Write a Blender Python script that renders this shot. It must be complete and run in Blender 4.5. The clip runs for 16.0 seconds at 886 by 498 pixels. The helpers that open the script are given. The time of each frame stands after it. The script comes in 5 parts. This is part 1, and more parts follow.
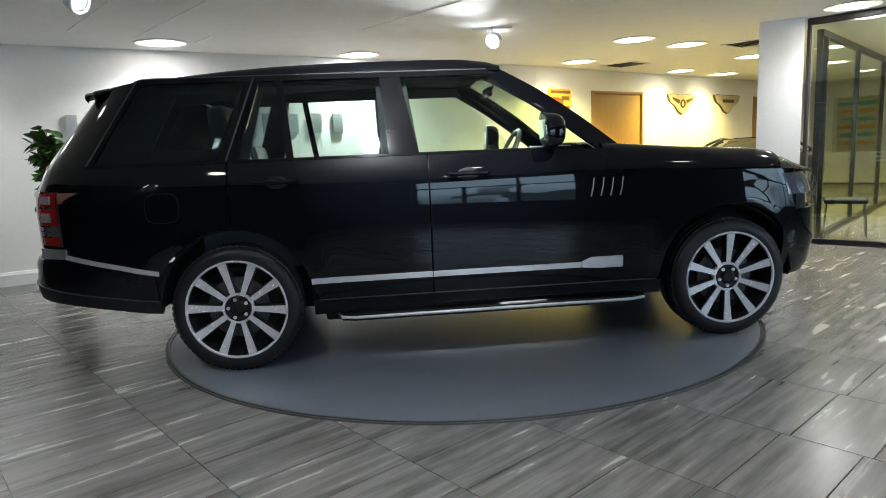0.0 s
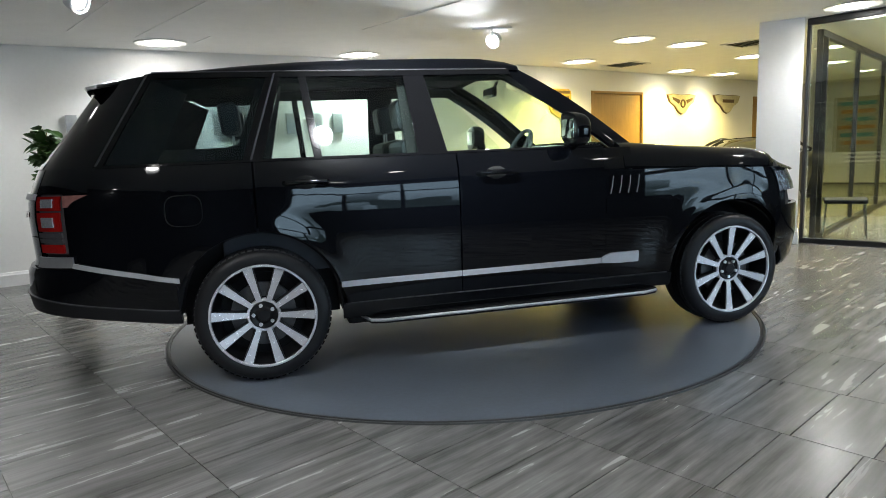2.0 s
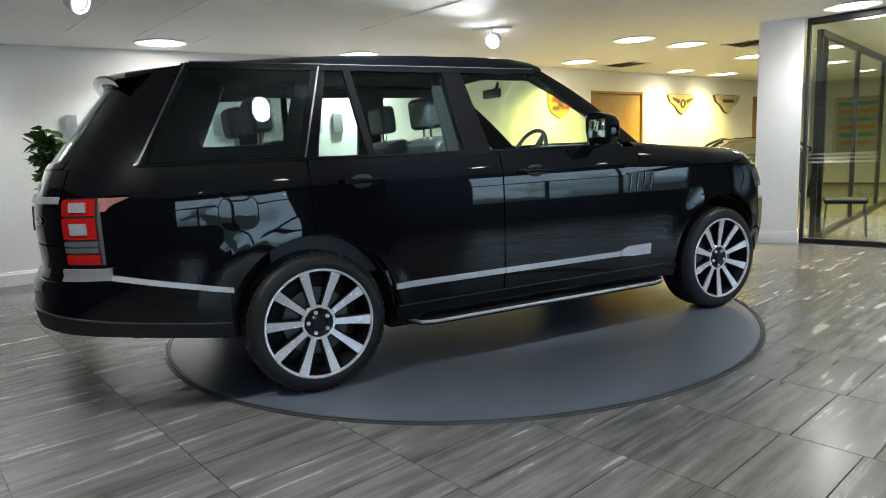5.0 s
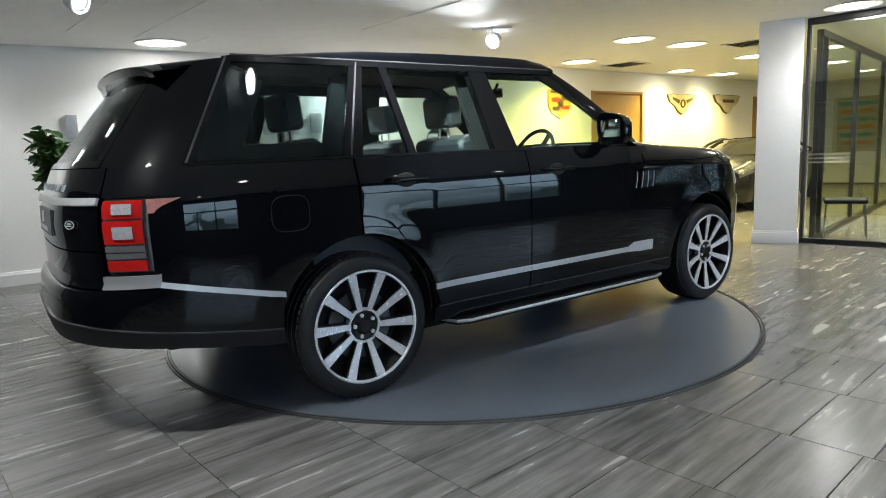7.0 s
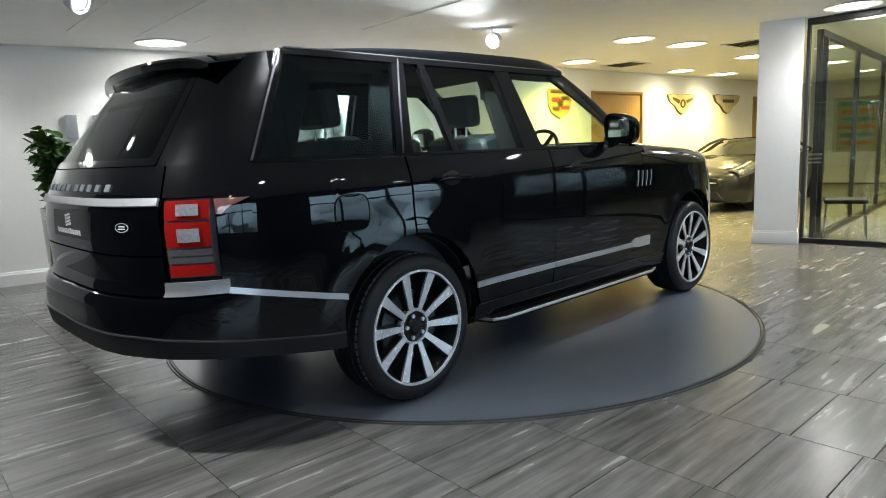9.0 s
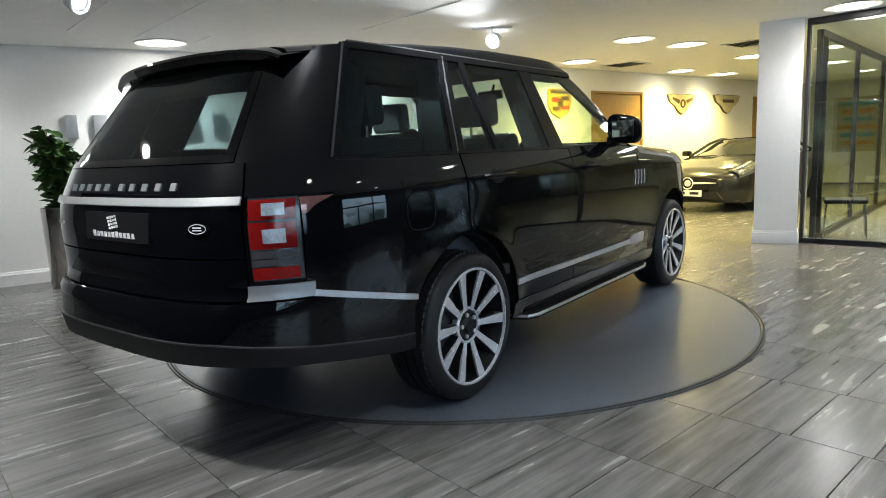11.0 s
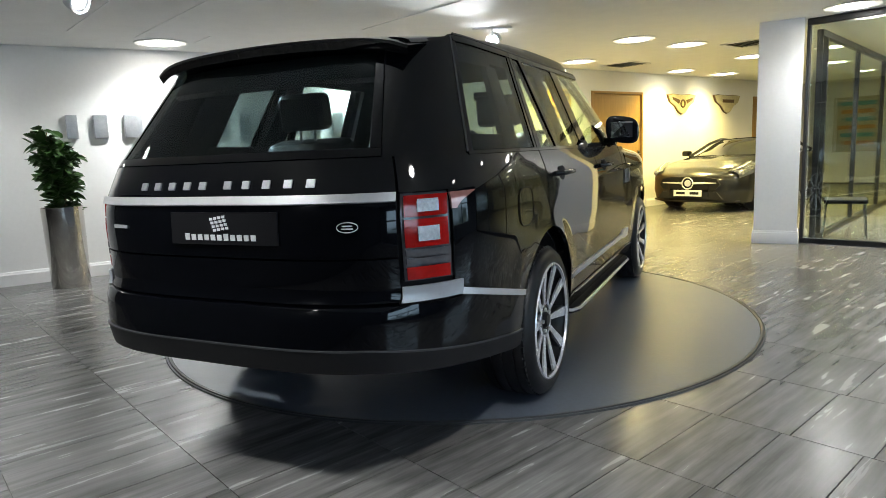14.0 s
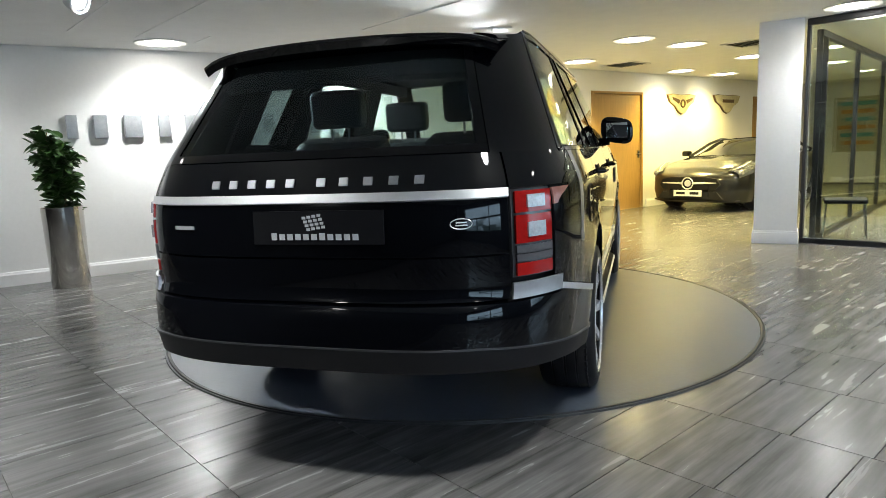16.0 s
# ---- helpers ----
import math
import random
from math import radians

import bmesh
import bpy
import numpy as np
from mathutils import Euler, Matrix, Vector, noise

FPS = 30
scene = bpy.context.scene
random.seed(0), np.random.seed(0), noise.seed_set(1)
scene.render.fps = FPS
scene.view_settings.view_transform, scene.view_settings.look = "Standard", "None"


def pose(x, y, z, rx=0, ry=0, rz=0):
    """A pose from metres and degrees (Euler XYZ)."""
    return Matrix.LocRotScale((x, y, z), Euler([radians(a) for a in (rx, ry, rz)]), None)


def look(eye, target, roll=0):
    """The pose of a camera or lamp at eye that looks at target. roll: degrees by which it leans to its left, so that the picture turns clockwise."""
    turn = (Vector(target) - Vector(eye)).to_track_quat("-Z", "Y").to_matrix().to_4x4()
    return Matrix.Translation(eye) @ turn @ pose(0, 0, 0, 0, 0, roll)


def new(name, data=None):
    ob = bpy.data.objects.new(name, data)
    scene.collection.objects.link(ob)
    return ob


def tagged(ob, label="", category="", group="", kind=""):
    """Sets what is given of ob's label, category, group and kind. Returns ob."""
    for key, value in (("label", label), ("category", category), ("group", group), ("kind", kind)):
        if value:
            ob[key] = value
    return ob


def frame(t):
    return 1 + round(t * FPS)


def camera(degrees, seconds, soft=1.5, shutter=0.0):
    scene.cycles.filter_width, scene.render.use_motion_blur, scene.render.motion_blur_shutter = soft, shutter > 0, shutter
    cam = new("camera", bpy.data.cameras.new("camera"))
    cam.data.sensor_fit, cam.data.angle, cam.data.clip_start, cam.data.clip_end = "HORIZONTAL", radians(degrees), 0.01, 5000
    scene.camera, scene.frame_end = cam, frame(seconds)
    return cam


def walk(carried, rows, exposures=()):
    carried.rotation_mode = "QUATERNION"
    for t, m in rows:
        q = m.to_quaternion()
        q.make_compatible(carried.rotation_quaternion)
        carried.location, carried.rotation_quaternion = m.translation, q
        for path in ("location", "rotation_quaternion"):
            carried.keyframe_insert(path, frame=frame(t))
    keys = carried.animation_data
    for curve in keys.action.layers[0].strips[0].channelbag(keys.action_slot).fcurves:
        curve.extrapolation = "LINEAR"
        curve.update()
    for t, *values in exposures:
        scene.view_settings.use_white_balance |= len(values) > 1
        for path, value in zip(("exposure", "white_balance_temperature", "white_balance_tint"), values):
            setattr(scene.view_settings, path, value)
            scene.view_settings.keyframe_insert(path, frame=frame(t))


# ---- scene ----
# camera: fixed on a stand, leaning a little to its right
EYE = (0.0, -5.085, 1.274)
AIM = (-0.1202, -0.1438, 0.5185)
cam = camera(69.28, 16.0, 0.9)
walk(cam, [(0.0, look(EYE, AIM, -2.474)), (16.0, look(EYE, AIM, -2.474))], [(0.0, -0.34), (16.0, -0.34)])

CEIL = 2.6                      # ceiling height
AX = Vector((0.731, 0.682, 0))  # the building's long axis
BX = Vector((0.682, -0.731, 0))  # across it
OX, OY = 1.500, 0.191           # turntable centre in the car's own space


def turn_at(t):
    s = (t - 8) / 8
    return 7.5747 + 4.1905 * t - 0.5075 * s * s - 0.1025 * s ** 3


# ---- light ----
world = bpy.data.worlds.new("world")
scene.world = world
world.use_nodes = True
wbg = world.node_tree.nodes["Background"]
wsky = world.node_tree.nodes.new("ShaderNodeTexSky")
wsky.sky_type, wsky.sun_disc, wsky.sun_elevation = "NISHITA", False, radians(12)
world.node_tree.links.new(wsky.outputs[0], wbg.inputs[0])
wbg.inputs[1].default_value = 0.08


def spot(x, y, watts, colour, z=CEIL - 0.05, degrees=125, to=None, size=0.09, blend=0.8):
    lamp = bpy.data.lights.new("ceiling_or_fill_lamp", "SPOT")
    lamp.energy, lamp.color, lamp.spot_size, lamp.spot_blend, lamp.shadow_soft_size = watts * 7.0, colour, radians(degrees), blend, size
    ob = new("ceiling_or_fill_lamp", lamp)
    ob.matrix_world = look((x, y, z), to or (x + 0.001, y, 0))
    return ob


COOL, WARM, WHITE = (0.90, 0.96, 1.0), (1.0, 0.79, 0.22), (0.97, 1.0, 1.0)
# ceiling downlights: x, y, colour, watts; several are added as fill
DOWN = [(-3.225, 2.28, WHITE, 50), (-1.234, 3.808, WHITE, 60), (2.05, 5.60, WARM, 115), (2.388, 3.612, WARM, 82),
        (3.303, 4.281, WARM, 82), (4.413, 7.70, WARM, 115), (5.632, 8.65, WARM, 115), (4.964, 5.962, WARM, 82),
        (4.248, 2.044, WHITE, 24), (-5.3, 0.9, WHITE, 19), (-3.4, -1.2, WHITE, 6), (3.4, -0.6, WHITE, 25),
        # this row and the last three above are added, unseen, as fill light
        (-1.7, -3.2, WHITE, 30), (0.9, -3.7, WHITE, 30), (2.9, -2.7, WHITE, 15), (-2.6, -4.9, WHITE, 12), (1.2, -6.2, WHITE, 18), (5.3, -2.2, WHITE, 16),
        # (6.0, 3.3) and (7.6, 4.2) are added to brighten the office
        (5.863, 5.20, WARM, 40), (7.157, 7.395, WARM, 60), (8.904, 9.332, WARM, 60), (6.0, 3.3, WHITE, 130), (7.6, 4.2, WARM, 210), (10.2, 6.4, WARM, 200)]
for lx, ly, lc, lw in DOWN:
    spot(lx, ly, lw * (1.7 if ly < 0 else 0.78 if lc is WARM else 0.9), lc, degrees=146 if ly > 0 else 104, blend=0.9)
# track spotlights aimed at the turntable
SPOTS = [((0.469, 2.30, CEIL - 0.15), (-0.9, -1.6, 0.9)), ((-2.73, -0.13, CEIL - 0.13), (0.3, -1.3, 0.8)), ((-0.36, -2.27, CEIL - 0.15), (0.0, 0.4, 0.6))]
for se, st in SPOTS:
    spot(se[0], se[1], 115 if se[1] > -1 else 120, COOL, z=se[2], degrees=70, to=st, size=0.05)


# ---- materials ----
def mat(name, colour, rough=0.5, metal=0.0, coat=0.0, var=0.0, scale=8.0, bump=0.0, stretch=(1, 1, 1), rvar=0.0, glow=0.0, spec=None, coat_ior=1.5):
    m = bpy.data.materials.new(name)
    m.use_nodes = True
    nt = m.node_tree
    b = nt.nodes["Principled BSDF"]
    b.inputs["Base Color"].default_value = (*colour, 1)
    b.inputs["Roughness"].default_value = rough
    b.inputs["Metallic"].default_value = metal
    b.inputs["Coat Weight"].default_value = coat
    b.inputs["Coat Roughness"].default_value = 0.025
    b.inputs["Coat IOR"].default_value = coat_ior
    if spec is not None:
        b.inputs["Specular IOR Level"].default_value = spec
    if glow:
        b.inputs["Emission Color"].default_value = (*colour, 1)
        b.inputs["Emission Strength"].default_value = glow
    if var or bump or rvar:
        co = nt.nodes.new("ShaderNodeTexCoord")
        mp = nt.nodes.new("ShaderNodeMapping")
        mp.inputs["Scale"].default_value = stretch
        nt.links.new(co.outputs["Object"], mp.inputs[0])
        n1, n2 = nt.nodes.new("ShaderNodeTexNoise"), nt.nodes.new("ShaderNodeTexNoise")
        n1.inputs["Scale"].default_value, n2.inputs["Scale"].default_value = scale, scale * 9
        n1.inputs["Detail"].default_value = n2.inputs["Detail"].default_value = 5
        nt.links.new(mp.outputs[0], n1.inputs[0])
        nt.links.new(mp.outputs[0], n2.inputs[0])
        add = nt.nodes.new("ShaderNodeMath")
        add.operation = "MULTIPLY_ADD"
        add.inputs[1].default_value = 0.5
        nt.links.new(n2.outputs["Fac"], add.inputs[0])
        half = nt.nodes.new("ShaderNodeMath")
        half.operation, half.inputs[1].default_value = "MULTIPLY", 0.5
        nt.links.new(n1.outputs["Fac"], half.inputs[0])
        nt.links.new(half.outputs[0], add.inputs[2])
        if var:
            ramp = nt.nodes.new("ShaderNodeValToRGB")
            ramp.color_ramp.elements[0].position, ramp.color_ramp.elements[1].position = 0.3, 0.7
            ramp.color_ramp.elements[0].color = (*[c * (1 - var) for c in colour], 1)
            ramp.color_ramp.elements[1].color = (*[min(1, c * (1 + var)) for c in colour], 1)
            nt.links.new(add.outputs[0], ramp.inputs[0])
            nt.links.new(ramp.outputs[0], b.inputs["Base Color"])
        if rvar:
            mr = nt.nodes.new("ShaderNodeMapRange")
            mr.inputs["To Min"].default_value, mr.inputs["To Max"].default_value = max(0.02, rough - rvar), rough + rvar
            nt.links.new(add.outputs[0], mr.inputs[0])
            nt.links.new(mr.outputs[0], b.inputs["Roughness"])
        if bump:
            bp = nt.nodes.new("ShaderNodeBump")
            bp.inputs["Strength"].default_value, bp.inputs["Distance"].default_value = bump, 0.004
            nt.links.new(add.outputs[0], bp.inputs["Height"])
            nt.links.new(bp.outputs[0], b.inputs["Normal"])
    return m


def glass_mat(name, tint, gloss_rough=0.012, base=0.024):
    """Thin glass: tinted see-through with a mirror share that grows at grazing angles."""
    m = bpy.data.materials.new(name)
    m.use_nodes = True
    nt = m.node_tree
    nt.nodes.remove(nt.nodes["Principled BSDF"])
    out = nt.nodes["Material Output"]
    tr, gl, mix, lw = (nt.nodes.new("ShaderNodeBsdfTransparent"), nt.nodes.new("ShaderNodeBsdfGlossy"),
                       nt.nodes.new("ShaderNodeMixShader"), nt.nodes.new("ShaderNodeLayerWeight"))
    tr.inputs[0].default_value = (*tint, 1)
    gl.inputs[0].default_value, gl.inputs["Roughness"].default_value = (1, 1, 1, 1), gloss_rough
    lw.inputs[0].default_value = 0.5
    pw, ma = nt.nodes.new("ShaderNodeMath"), nt.nodes.new("ShaderNodeMath")
    pw.operation, pw.inputs[1].default_value = "POWER", 5.0
    ma.operation, ma.inputs[1].default_value, ma.inputs[2].default_value = "MULTIPLY_ADD", 0.75, base
    nt.links.new(lw.outputs["Facing"], pw.inputs[0])
    nt.links.new(pw.outputs[0], ma.inputs[0])
    nt.links.new(ma.outputs[0], mix.inputs[0])
    nt.links.new(tr.outputs[0], mix.inputs[1])
    nt.links.new(gl.outputs[0], mix.inputs[2])
    nt.links.new(mix.outputs[0], out.inputs[0])
    return m


M_PAINT = mat("black_paint", (0.0010, 0.0013, 0.0022), 0.35, 0.0, 1.0, var=0.15, scale=60, spec=0.03, coat_ior=1.45)
M_GLOSSBLACK = mat("gloss_black", (0.003, 0.003, 0.0035), 0.1, 0, 0.6, var=0.1, scale=20, spec=0.1, coat_ior=1.4)
M_CLAD = mat("black_plastic", (0.006, 0.006, 0.007), 0.5, var=0.2, scale=40, bump=0.15, spec=0.3)
M_RUBBER = mat("tyre_rubber", (0.010, 0.010, 0.011), 0.45, var=0.25, scale=30, bump=0.2, spec=0.35)
M_CHROME = mat("satin_chrome", (0.74, 0.74, 0.75), 0.36, 0.7, var=0.06, scale=30, rvar=0.05)
M_ALLOY = mat("machined_alloy", (0.90, 0.90, 0.92), 0.26, 0.6, var=0.05, scale=50, rvar=0.06)
M_ALLOYDARK = mat("dark_alloy", (0.014, 0.014, 0.015), 0.35, 0.5, var=0.1, scale=30)
M_DARK = mat("dark_part_and_gap_shade", (0.002, 0.002, 0.002), 0.8, var=0.1, scale=20)
M_GLASSD = glass_mat("privacy_glass", (0.84, 0.90, 0.87))
M_GLASSR = glass_mat("dark_privacy_glass", (0.66, 0.73, 0.73))
M_GLASS = glass_mat("door_glass", (0.90, 0.96, 0.90))
M_CLEAR = glass_mat("clear_glass", (0.88, 0.93, 0.89), base=0.12)
M_RED = mat("red_lens", (0.27, 0.008, 0.007), 0.12, 0, 0.25, var=0.15, scale=60)
M_WHITELENS = mat("clear_lens", (0.55, 0.55, 0.57), 0.15, 0.6, 1.0, var=0.35, scale=90, bump=0.4)
M_SIDELENS = mat("pink_side_lens", (0.34, 0.15, 0.13), 0.1, 0.2, 1.0, var=0.3, scale=50)
M_SMOKE = mat("smoked_lens", (0.10, 0.10, 0.105), 0.18, 0.3, 0.4, var=0.2, scale=50)
M_LEATHER = mat("dark_leather", (0.035, 0.040, 0.048), 0.45, var=0.2, scale=20, bump=0.3)
M_LEATHERL = mat("grey_leather", (0.085, 0.10, 0.115), 0.45, var=0.15, scale=20, bump=0.3)
M_LINING = mat("dark_headlining", (0.007, 0.007, 0.008), 0.95, var=0.2, scale=40)
M_WALLDARK = mat("dark_unseen_wall", (0.018, 0.0185, 0.02), 0.7, var=0.08, scale=3, bump=0.06)
M_BRAKE = mat("brake_iron", (0.10, 0.10, 0.10), 0.45, 0.8, var=0.2, scale=40)
M_TRIMDULL = mat("dull_satin_trim", (0.42, 0.42, 0.43), 0.45, 0.8, var=0.08, scale=30)
M_SEAM = mat("dull_trim_and_glint", (0.07, 0.07, 0.075), 0.35, 0.5, var=0.1, scale=30)
M_HEADLAMP = mat("headlamp_glass", (0.10, 0.11, 0.13), 0.08, 0.3, 1.0, var=0.5, scale=14)
M_WALL = mat("wall_paint", (0.80, 0.80, 0.79), 0.75, var=0.03, scale=3, bump=0.06)
M_CEIL = mat("ceiling_board", (0.84, 0.84, 0.835), 0.9, var=0.04, scale=5, bump=0.08)
M_TRIMW = mat("white_gloss_trim", (0.82, 0.82, 0.82), 0.35, var=0.03, scale=6)
M_GROUT = mat("grout", (0.055, 0.05, 0.045), 0.85, var=0.2, scale=30)
M_DISC = mat("turntable_vinyl", (0.094, 0.110, 0.136), 0.36, var=0.22, scale=4, bump=0.2, rvar=0.14)
M_DISCRIM = mat("turntable_edge", (0.045, 0.045, 0.047), 0.45, 0.3, var=0.2, scale=25)
M_DOOR = mat("oak_veneer", (0.40, 0.235, 0.075), 0.4, var=0.16, scale=6, stretch=(6, 6, 0.6), bump=0.08)
M_STEEL = mat("brushed_steel", (0.60, 0.58, 0.55), 0.13, 1.0, var=0.05, scale=12, stretch=(1, 1, 0.05), rvar=0.03)
M_LEAF = mat("leaf_green", (0.032, 0.082, 0.016), 0.40, var=0.5, scale=14, bump=0.1)
M_STEM = mat("bamboo_stem", (0.16, 0.12, 0.05), 0.6, var=0.3, scale=30)
M_SOIL = mat("soil", (0.05, 0.035, 0.025), 0.95, var=0.4, scale=40, bump=0.5)
M_LETTER = mat("brushed_letter", (0.44, 0.45, 0.46), 0.35, 0.7, var=0.15, scale=18)
M_FRAME = mat("anthracite_frame", (0.022, 0.022, 0.024), 0.4, 0.4, var=0.15, scale=20)
M_SHIELD = mat("shield_cream", (0.62, 0.55, 0.33), 0.45, 0.2, var=0.25, scale=14)
M_BROWN = mat("shield_bronze", (0.17, 0.105, 0.045), 0.4, 0.5, var=0.3, scale=16)
M_GOLD = mat("crest_gold", (0.75, 0.47, 0.07), 0.4, 0.2, var=0.2, scale=16)
M_CRED = mat("crest_red", (0.45, 0.03, 0.02), 0.4, var=0.2, scale=16)
M_GREYPAINT = mat("grey_metallic_paint", (0.010, 0.0105, 0.0105), 0.28, 0.0, 1.0, var=0.1, scale=60, spec=0.12, coat_ior=1.45)
M_PLATE = mat("number_plate_white", (0.80, 0.80, 0.78), 0.4, var=0.04, scale=20)
M_PLATEDARK = mat("dealer_plate_black", (0.008, 0.008, 0.009), 0.3, var=0.1, scale=20)
M_PRINT = mat("white_print", (0.62, 0.62, 0.62), 0.5, var=0.05, scale=40)
M_LAMPGLOW = mat("lamp_glow_white", (1.0, 0.98, 0.93), 0.5, glow=40)
M_LAMPWARM = mat("lamp_glow_warm", (1.0, 0.92, 0.70), 0.5, glow=30)
M_LAMPBLOOM = mat("lamp_bloom", (1.0, 0.97, 0.88), 0.5, glow=1.0)
M_SPOTGLOW = mat("spot_glow_cool", (0.90, 0.95, 1.0), 0.5, glow=150)


def street_glow(name):
    """Dusk daylight outside: pale sky over a low band of darker street fronts."""
    m = bpy.data.materials.new(name)
    m.use_nodes = True
    nt = m.node_tree
    nt.nodes.remove(nt.nodes["Principled BSDF"])
    em, ramp, co = nt.nodes.new("ShaderNodeEmission"), nt.nodes.new("ShaderNodeValToRGB"), nt.nodes.new("ShaderNodeTexCoord")
    mp, vo, sep, add = nt.nodes.new("ShaderNodeMapping"), nt.nodes.new("ShaderNodeTexVoronoi"), nt.nodes.new("ShaderNodeSeparateXYZ"), nt.nodes.new("ShaderNodeMath")
    mp.inputs["Scale"].default_value = (0.9, 0.9, 2.2)
    vo.distance, vo.inputs["Scale"].default_value = "CHEBYCHEV", 1.0
    add.operation, add.inputs[1].default_value = "MULTIPLY_ADD", 0.55
    nt.links.new(co.outputs["Object"], mp.inputs[0])
    nt.links.new(mp.outputs[0], vo.inputs[0])
    nt.links.new(co.outputs["Object"], sep.inputs[0])
    half = nt.nodes.new("ShaderNodeMath")
    half.operation, half.inputs[1].default_value = "MULTIPLY", 0.36
    nt.links.new(sep.outputs["Z"], half.inputs[0])
    nt.links.new(vo.outputs["Color"], add.inputs[0])
    nt.links.new(half.outputs[0], add.inputs[2])
    e = ramp.color_ramp.elements
    e[0].position, e[0].color = 0.42, (0.05, 0.075, 0.09, 1)
    e[1].position, e[1].color = 0.78, (0.55, 0.72, 1.0, 1)
    nt.links.new(add.outputs[0], ramp.inputs[0])
    nt.links.new(ramp.outputs[0], em.inputs[0])
    em.inputs[1].default_value = 9.5
    nt.links.new(em.outputs[0], nt.nodes["Material Output"].inputs[0])
    return m


M_DAY = street_glow("daylight_outside")


def streaked(name, dark, light, rough):
    """Grey wood-look porcelain: long streaks along the tile, cloudy patches, every tile cut from another place."""
    m = bpy.data.materials.new(name)
    m.use_nodes = True
    nt = m.node_tree
    b = nt.nodes["Principled BSDF"]
    geo, info = nt.nodes.new("ShaderNodeTexCoord"), nt.nodes.new("ShaderNodeObjectInfo")
    gi = nt.nodes.new("ShaderNodeNewGeometry")
    add = nt.nodes.new("ShaderNodeMath")
    nt.links.new(info.outputs["Random"], add.inputs[0])
    nt.links.new(gi.outputs["Random Per Island"], add.inputs[1])
    comb = nt.nodes.new("ShaderNodeCombineXYZ")
    mul = nt.nodes.new("ShaderNodeMath")
    mul.operation, mul.inputs[1].default_value = "MULTIPLY", 37.0
    nt.links.new(add.outputs[0], mul.inputs[0])
    for k in range(3):
        nt.links.new(mul.outputs[0], comb.inputs[k])
    vadd = nt.nodes.new("ShaderNodeVectorMath")
    nt.links.new(geo.outputs["Object"], vadd.inputs[0])
    nt.links.new(comb.outputs[0], vadd.inputs[1])

    def noise_node(sx, sy, scale, detail, rough_n=0.6):
        mp = nt.nodes.new("ShaderNodeMapping")
        mp.inputs["Scale"].default_value = (sx, sy, 1)
        n = nt.nodes.new("ShaderNodeTexNoise")
        n.inputs["Scale"].default_value, n.inputs["Detail"].default_value, n.inputs["Roughness"].default_value = scale, detail, rough_n
        nt.links.new(vadd.outputs[0], mp.inputs[0])
        nt.links.new(mp.outputs[0], n.inputs[0])
        return n.outputs["Fac"]
    streak, fine, cloud = noise_node(0.7, 9.0, 2.0, 4, 0.55), noise_node(0.9, 34.0, 4.0, 3, 0.6), noise_node(1, 2.5, 2.4, 3)
    m1, m2 = nt.nodes.new("ShaderNodeMath"), nt.nodes.new("ShaderNodeMath")
    m1.operation = m2.operation = "MULTIPLY_ADD"
    m1.inputs[1].default_value, m2.inputs[1].default_value = 0.54, 0.08
    sc = nt.nodes.new("ShaderNodeMath")
    sc.operation, sc.inputs[1].default_value = "MULTIPLY", 0.30
    nt.links.new(cloud, sc.inputs[0])
    nt.links.new(streak, m1.inputs[0])
    nt.links.new(sc.outputs[0], m1.inputs[2])
    nt.links.new(fine, m2.inputs[0])
    nt.links.new(m1.outputs[0], m2.inputs[2])
    ramp = nt.nodes.new("ShaderNodeValToRGB")
    e = ramp.color_ramp.elements
    e[0].position, e[0].color = 0.34, (*dark, 1)
    e[1].position, e[1].color = 0.60, (*light, 1)
    mid = ramp.color_ramp.elements.new(0.46)
    mid.color = (*[(a + c) * 0.46 for a, c in zip(dark, light)], 1)
    nt.links.new(m2.outputs[0], ramp.inputs[0])
    tone = nt.nodes.new("ShaderNodeMapRange")
    tone.inputs["From Max"].default_value, tone.inputs["To Min"].default_value, tone.inputs["To Max"].default_value = 1.0, 0.72, 1.26
    nt.links.new(add.outputs[0], tone.inputs[0])
    chips, patch = noise_node(2.4, 12.0, 20.0, 4, 0.7), noise_node(1.0, 6.0, 1.6, 2)
    gate_c, gate_p, both_c = (nt.nodes.new("ShaderNodeMapRange") for _ in range(3))
    gate_c.inputs["From Min"].default_value, gate_c.inputs["From Max"].default_value = 0.56, 0.74
    gate_p.inputs["From Min"].default_value, gate_p.inputs["From Max"].default_value = 0.50, 0.62
    nt.links.new(chips, gate_c.inputs[0])
    nt.links.new(patch, gate_p.inputs[0])
    mulc = nt.nodes.new("ShaderNodeMath")
    mulc.operation = "MULTIPLY"
    nt.links.new(gate_c.outputs[0], mulc.inputs[0])
    nt.links.new(gate_p.outputs[0], mulc.inputs[1])
    nt.links.new(mulc.outputs[0], both_c.inputs[0])
    both_c.inputs["To Max"].default_value = 0.13
    shade = nt.nodes.new("ShaderNodeVectorMath")
    shade.operation = "SCALE"
    nt.links.new(ramp.outputs[0], shade.inputs[0])
    nt.links.new(tone.outputs[0], shade.inputs["Scale"])
    mixc = nt.nodes.new("ShaderNodeMix")
    mixc.data_type = "RGBA"
    nt.links.new(both_c.outputs[0], mixc.inputs["Factor"])
    for sock in mixc.inputs:
        if sock.type == "RGBA" and sock.name == "A":
            nt.links.new(shade.outputs[0], sock)
        if sock.type == "RGBA" and sock.name == "B":
            sock.default_value = (0.42, 0.41, 0.39, 1)
